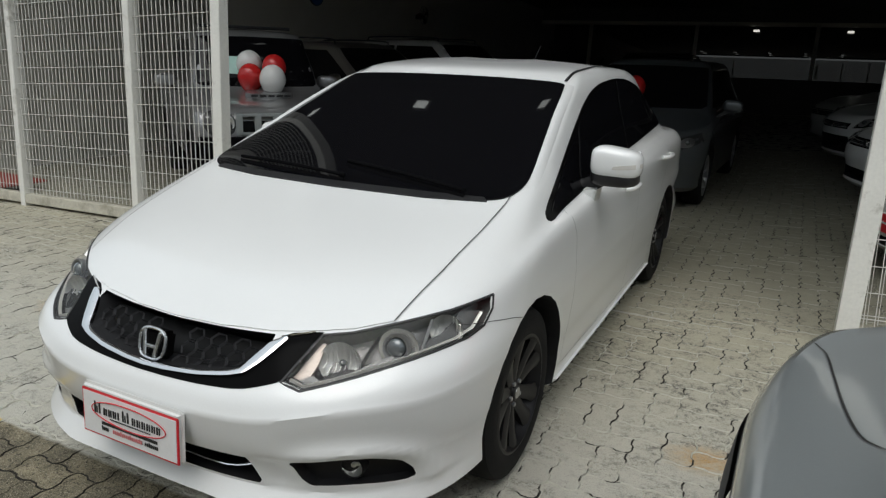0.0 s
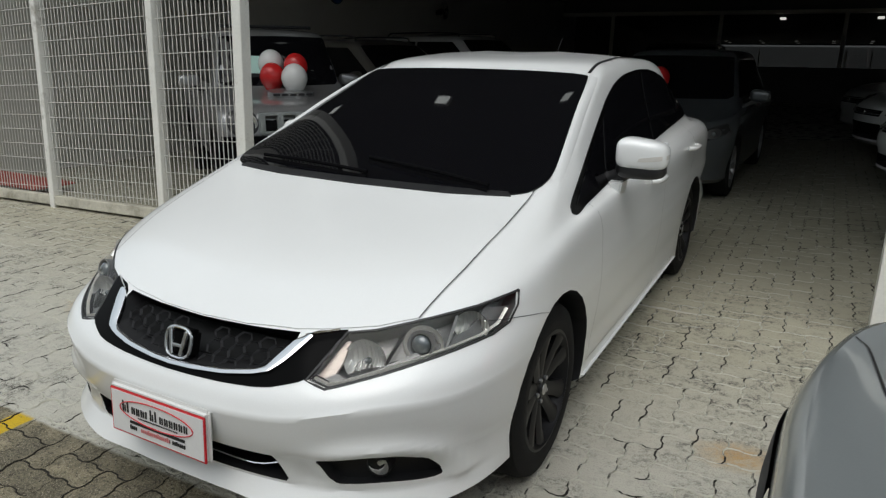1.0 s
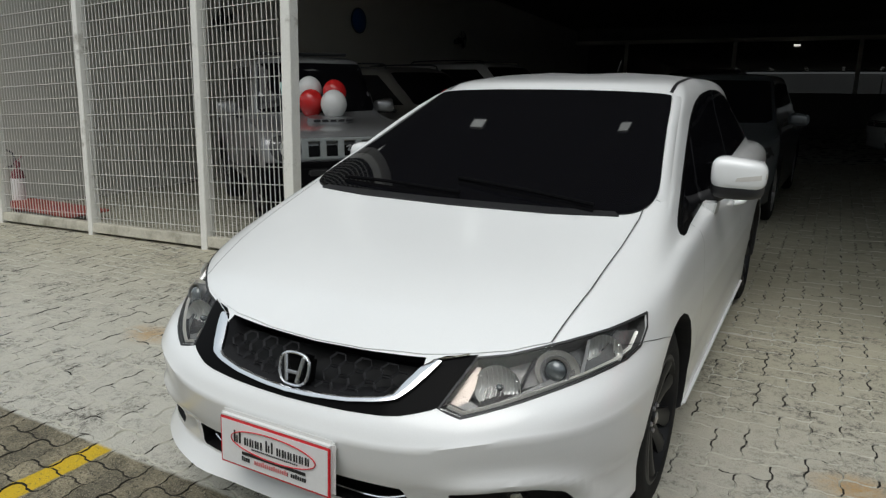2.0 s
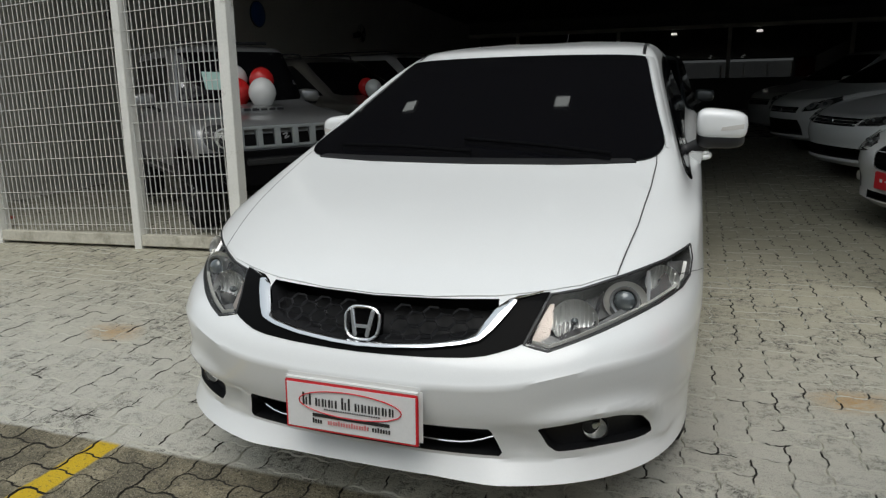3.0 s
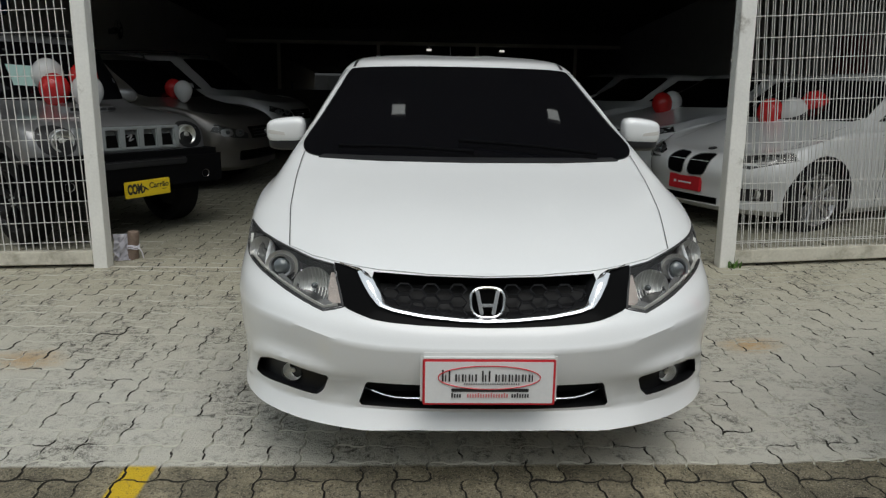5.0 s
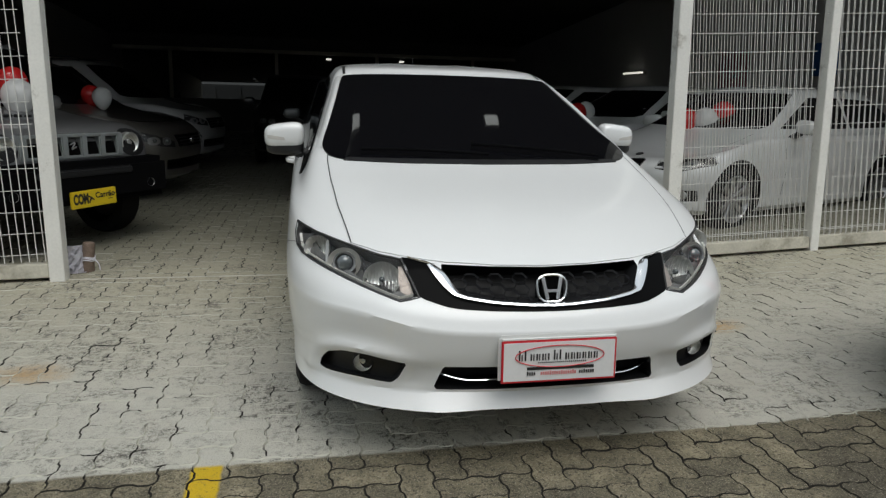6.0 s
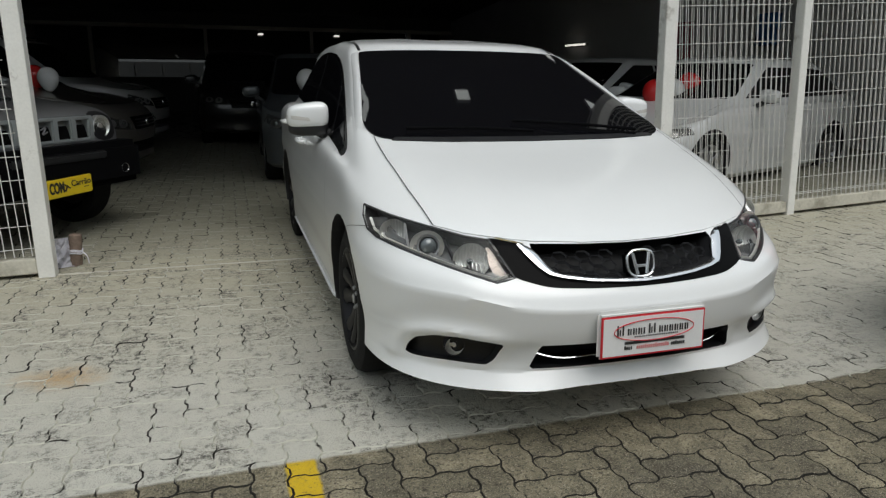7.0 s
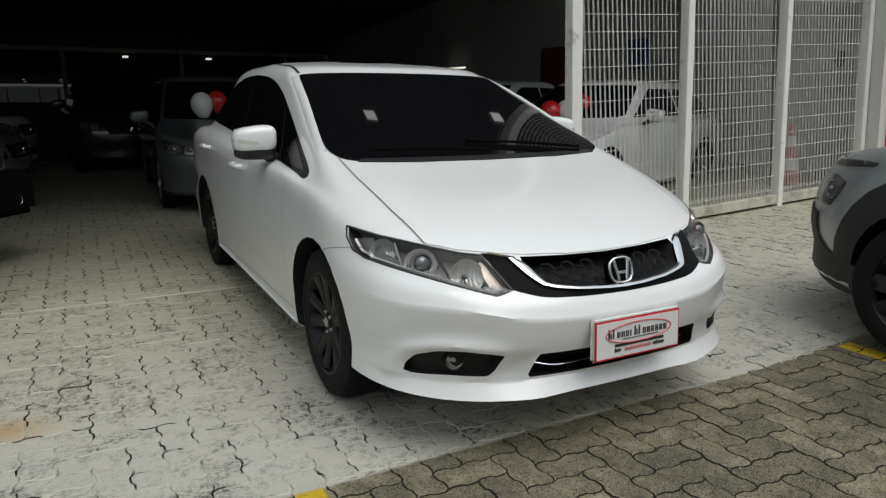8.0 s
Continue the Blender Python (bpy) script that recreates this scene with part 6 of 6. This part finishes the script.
def wall_box_unit(x, y, z, material, label, size):
    u = thing("wall_cabinet", label, "cabinet", RAMP @ pose(x, y, z))
    part("case", boxed((-size[0], -size[1], -size[2]), (0, size[1], size[2]), 0.012), material, u)
    part("door", boxed((-size[0] - 0.014, -size[1] * 0.9, -size[2] * 0.9), (-size[0], size[1] * 0.9, size[2] * 0.9), 0.005), material, u)
    part("latch", boxed((-size[0] - 0.03, -size[1] * 0.7, -0.03), (-size[0] - 0.012, -size[1] * 0.55, 0.03), 0.004), M_BLACK, u)
    return u


def wall_hook(x, y, z):
    h = thing("wall_hook", "dark double hook screwed to the pale hall wall", "hook", RAMP @ pose(x, y, z))
    part("plate", boxed((-0.012, -0.05, -0.10), (0.0, 0.05, 0.10), 0.004), M_BLACK, h)
    for dz in (0.06, -0.05):
        part("prong", tube(hermite([(-0.008, 0, dz), (-0.09, 0, dz - 0.02), (-0.12, 0, dz + 0.04)], 4), 0.011, 8), M_BLACK, h)
    return h


# ---- the place ----
yard_sheet()
building()
office_front()
for row_y in (4.25, 5.7):
    for k in range(5):
        ceiling_light(-4.08 + 1.79 * k, row_y)
fence("fence_left", (-6.62, -5.045, -3.45, -2.462), (0.07, 0.07, 0.075, 0.095), 4.15, "cream steel grating fence on a stained sill beside the gateway", 0.0, 0.036)
fence("fence_right", (1.975, 3.25, 4.57, 5.88), (0.105, 0.075, 0.07, 0.07), 4.0, "cream steel grating fence with a second grating behind", 0.075)
sedan = white_sedan()

# ---- cars in the hall and beside the sedan ----
HL_WIDE = [(0.80, 0.80), (0.84, 0.72), (0.66, 0.64), (0.44, 0.62), (0.44, 0.68), (0.62, 0.74)]
jim, jim_hull = plain_car("small_offroader", "small boxy silver off-road car with a black front bumper", heading(-2.60, 3.82, 0.81, -0.59), M_SILVER, 3.45, 0.78, 1.68, 0.40, 0.985, 1.06, 0.95, 1.32, 3.15, 3.30, 0.55, 0.26, 5.0,
                (0.52, 2.77), 0.345, rim=M_RIMDARK, spokes=6, clad=True, boxy=True)
offroader_face(jim, jim_hull)
suv, _ = plain_car("champagne_suv", "champagne metallic sport utility car beside the small off-roader", heading(-2.25, 7.10, 0.98, -0.18), M_BEIGE, 4.3, 0.89, 1.62, 0.24, 0.92, 1.05, 1.0, 1.75, 3.6, 4.1, 0.60, 0.6, 2.6,
                (0.85, 3.45), 0.35, HL_WIDE, [(0.36, 0.62), (0.40, 0.76)], [(0.55, 0.36), (0.55, 0.48)], rails=True)
pick, _ = plain_car("silver_suv", "pale silver sport utility car beside the hall wall", heading(-2.32, 10.4, 0.98, -0.18), M_PALESILVER, 4.6, 0.91, 1.75, 0.28, 1.0, 1.12, 1.05, 1.8, 3.9, 4.4, 0.62, 0.6, 2.8,
                (0.9, 3.65), 0.37, [(a, b + 0.12) for a, b in HL_WIDE], [(0.38, 0.70), (0.42, 0.86)], [(0.55, 0.40), (0.55, 0.52)], rails=True)
grey, _ = plain_car("grey_hatchback", "steel grey family hatchback parked behind the sedan", heading(-0.10, 5.90, -0.02, -1), M_STEEL, 4.2, 0.87, 1.53, 0.2, 0.82, 0.95, 0.98, 1.75, 3.6, 4.1, 0.60, 0.62, 2.4,
                (0.82, 3.4), 0.32, HL_WIDE, [(0.36, 0.56), (0.38, 0.68)], [(0.40, 0.30), (0.42, 0.44)])
dark, _ = plain_car("black_suv", "black sport utility car deep in the dark hall", heading(-0.9, 10.8, 0.05, -1), M_BLACKPAINT, 4.4, 0.9, 1.68, 0.24, 0.96, 1.06, 1.0, 1.7, 3.7, 4.2, 0.62, 0.55, 2.6,
                (0.85, 3.5), 0.35, [(a, b + 0.10) for a, b in HL_WIDE], [(0.36, 0.66), (0.40, 0.80)], None)
bmw, bmw_hull = plain_car("white_hatchback", "white premium hatchback behind the grating, red plate", heading(2.21, 4.40, -0.93, -0.37, 0.055), M_WHITE2, 4.32, 0.88, 1.43, 0.18, 0.72, 0.93, 1.05, 1.88, 3.5, 4.2, 0.57, 0.62, 2.4,
                (0.73, 3.42), 0.325, [(0.80, 0.72), (0.84, 0.66), (0.62, 0.58), (0.42, 0.60), (0.42, 0.66), (0.60, 0.70)], None, [(0.36, 0.24), (0.36, 0.30)])
hatch_face(bmw, bmw_hull)
vw, _ = plain_car("white_saloon", "white saloon parked in the hall", heading(2.2, 7.3, -0.93, -0.36, 0.08), M_WHITE2, 4.6, 0.88, 1.46, 0.18, 0.76, 0.94, 1.15, 2.05, 3.4, 4.0, 0.57, 0.6, 2.4,
                (0.88, 3.53), 0.32, [(0.80, 0.76), (0.84, 0.70), (0.64, 0.63), (0.44, 0.62), (0.44, 0.69), (0.62, 0.73)], [(0.40, 0.61), (0.42, 0.69)], [(0.62, 0.26), (0.58, 0.38)])
pug, _ = plain_car("white_estate", "white compact car deeper in the hall", heading(2.0, 10.3, -0.93, -0.36, 0.08), M_WHITE2, 4.3, 0.88, 1.50, 0.2, 0.82, 0.96, 1.05, 1.95, 3.6, 4.1, 0.58, 0.65, 2.3,
                (0.88, 3.5), 0.32, [(0.78, 0.84), (0.84, 0.76), (0.62, 0.64), (0.48, 0.62), (0.52, 0.70), (0.64, 0.78)], [(0.38, 0.60), (0.40, 0.68)], [(0.5, 0.28), (0.42, 0.50)])
last, _ = plain_car("silver_saloon", "pale silver car at the far end of the hall", heading(1.85, 13.2, -0.93, -0.36, 0.08), M_PALESILVER, 4.4, 0.88, 1.55, 0.2, 0.84, 0.97, 1.05, 1.9, 3.6, 4.1, 0.58, 0.62, 2.3,
                (0.88, 3.5), 0.32, [(a, b + 0.06) for a, b in HL_WIDE], [(0.38, 0.60), (0.40, 0.70)], None)
cactus, cact_hull = plain_car("grey_crossover", "light grey crossover with black cladding, parked beside the yellow bay line", RAMP @ pose(2.44, 0.84, 0.05, 0, 0, 180), M_GREY, 4.17, 0.86, 1.53, 0.22, 0.93, 1.03, 1.2, 1.9, 3.6, 4.0, 0.60, 0.95, 2.05,
                (0.95, 3.50), 0.335, [(0.745, 0.79), (0.735, 0.725), (0.70, 0.655), (0.615, 0.67), (0.64, 0.755), (0.67, 0.815)], None, None, True, rim=M_RIMDARK, mirror_y=2.02, band_w=0.15,
                seam=[(0.775, 0.80), (0.757, 0.83), (0.752, 0.93), (0.748, 1.04), (0.742, 1.13), (0.731, 1.19), (0.70, 1.235)])
crossover_face(cactus, cact_hull)

# ---- small things ----
for x, y, z, r, red in ((-3.50, 4.36, 1.32, 0.13, 0), (-3.40, 4.26, 1.20, 0.125, 1), (-3.21, 4.40, 1.30, 0.12, 1), (-3.13, 4.28, 1.19, 0.13, 0)):
    balloon(x, y, z, r, red, 12)
for x, y, z, r, red in ((-0.36, 7.02, 1.17, 0.13, 0), (-0.17, 7.08, 1.20, 0.12, 1), (-3.35, 7.0, 1.20, 0.11, 1), (-3.2, 6.9, 1.18, 0.11, 0), (3.20, 4.90, 1.08, 0.13, 1), (3.38, 4.82, 1.08, 0.14, 0), (3.57, 4.80, 1.16, 0.13, 1),
                        (3.1, 7.8, 1.1, 0.14, 1), (3.25, 7.85, 1.12, 0.14, 0)):
    balloon(x, y, z, r, red, -8)
traffic_cone(5.78, 3.6)
wall_lamp = thing("wall_lamp", "lit fluorescent tube on the dark side wall", "lamp", RAMP @ pose(7.0, 14.2, 2.0))
part("tube", boxed((-0.03, -0.5, -0.02), (0.03, 0.5, 0.02), 0.01), M_LAMP, wall_lamp)
part("bracket", boxed((0.02, -0.52, -0.03), (0.12, 0.52, 0.04), 0.005), M_WALL, wall_lamp)
solid("threshold", add_box(bmesh.new(), (-2.44, 2.838, -0.012), (1.93, 2.856, 0.003), 0.002, RAMP), M_TRACK, "worn painted gate track set in the paving", "threshold", "structure", smooth=0)
log_stub(-2.35, 3.08)
paper_sheet(-2.40, 3.02)
weeds(2.02, 2.78, 16, 0.045, 4)
fire_extinguisher(-7.2, 3.35)
solid("red_mark", add_box(bmesh.new(), (-7.2, 3.02, -0.01), (-5.7, 3.50, 0.012), 0.004, RAMP), M_REDFLOOR, "worn red painted patch on the paving behind the fence", "floor marking", "structure", smooth=0)
wall_fan(-7.6, 7.0, 2.35, 0.2, 1)
wall_fan(-7.6, 15.06, 2.45, 0.22, 1)
wall_disc(-7.6, 10.86, 2.62, 0.25, M_BLUE, "dark blue round sign on the hall wall", 1)
wall_box_unit(7.1, 7.65, 2.0, M_BLUE, "blue metal cabinet on the hall wall", (0.14, 0.2, 0.25))
wall_box_unit(7.1, 10.0, 1.8, M_DARKRED, "dark red hydrant cabinet on the hall wall", (0.2, 0.35, 0.45))
wall_hook(7.1, 4.0, 1.75)
paving()
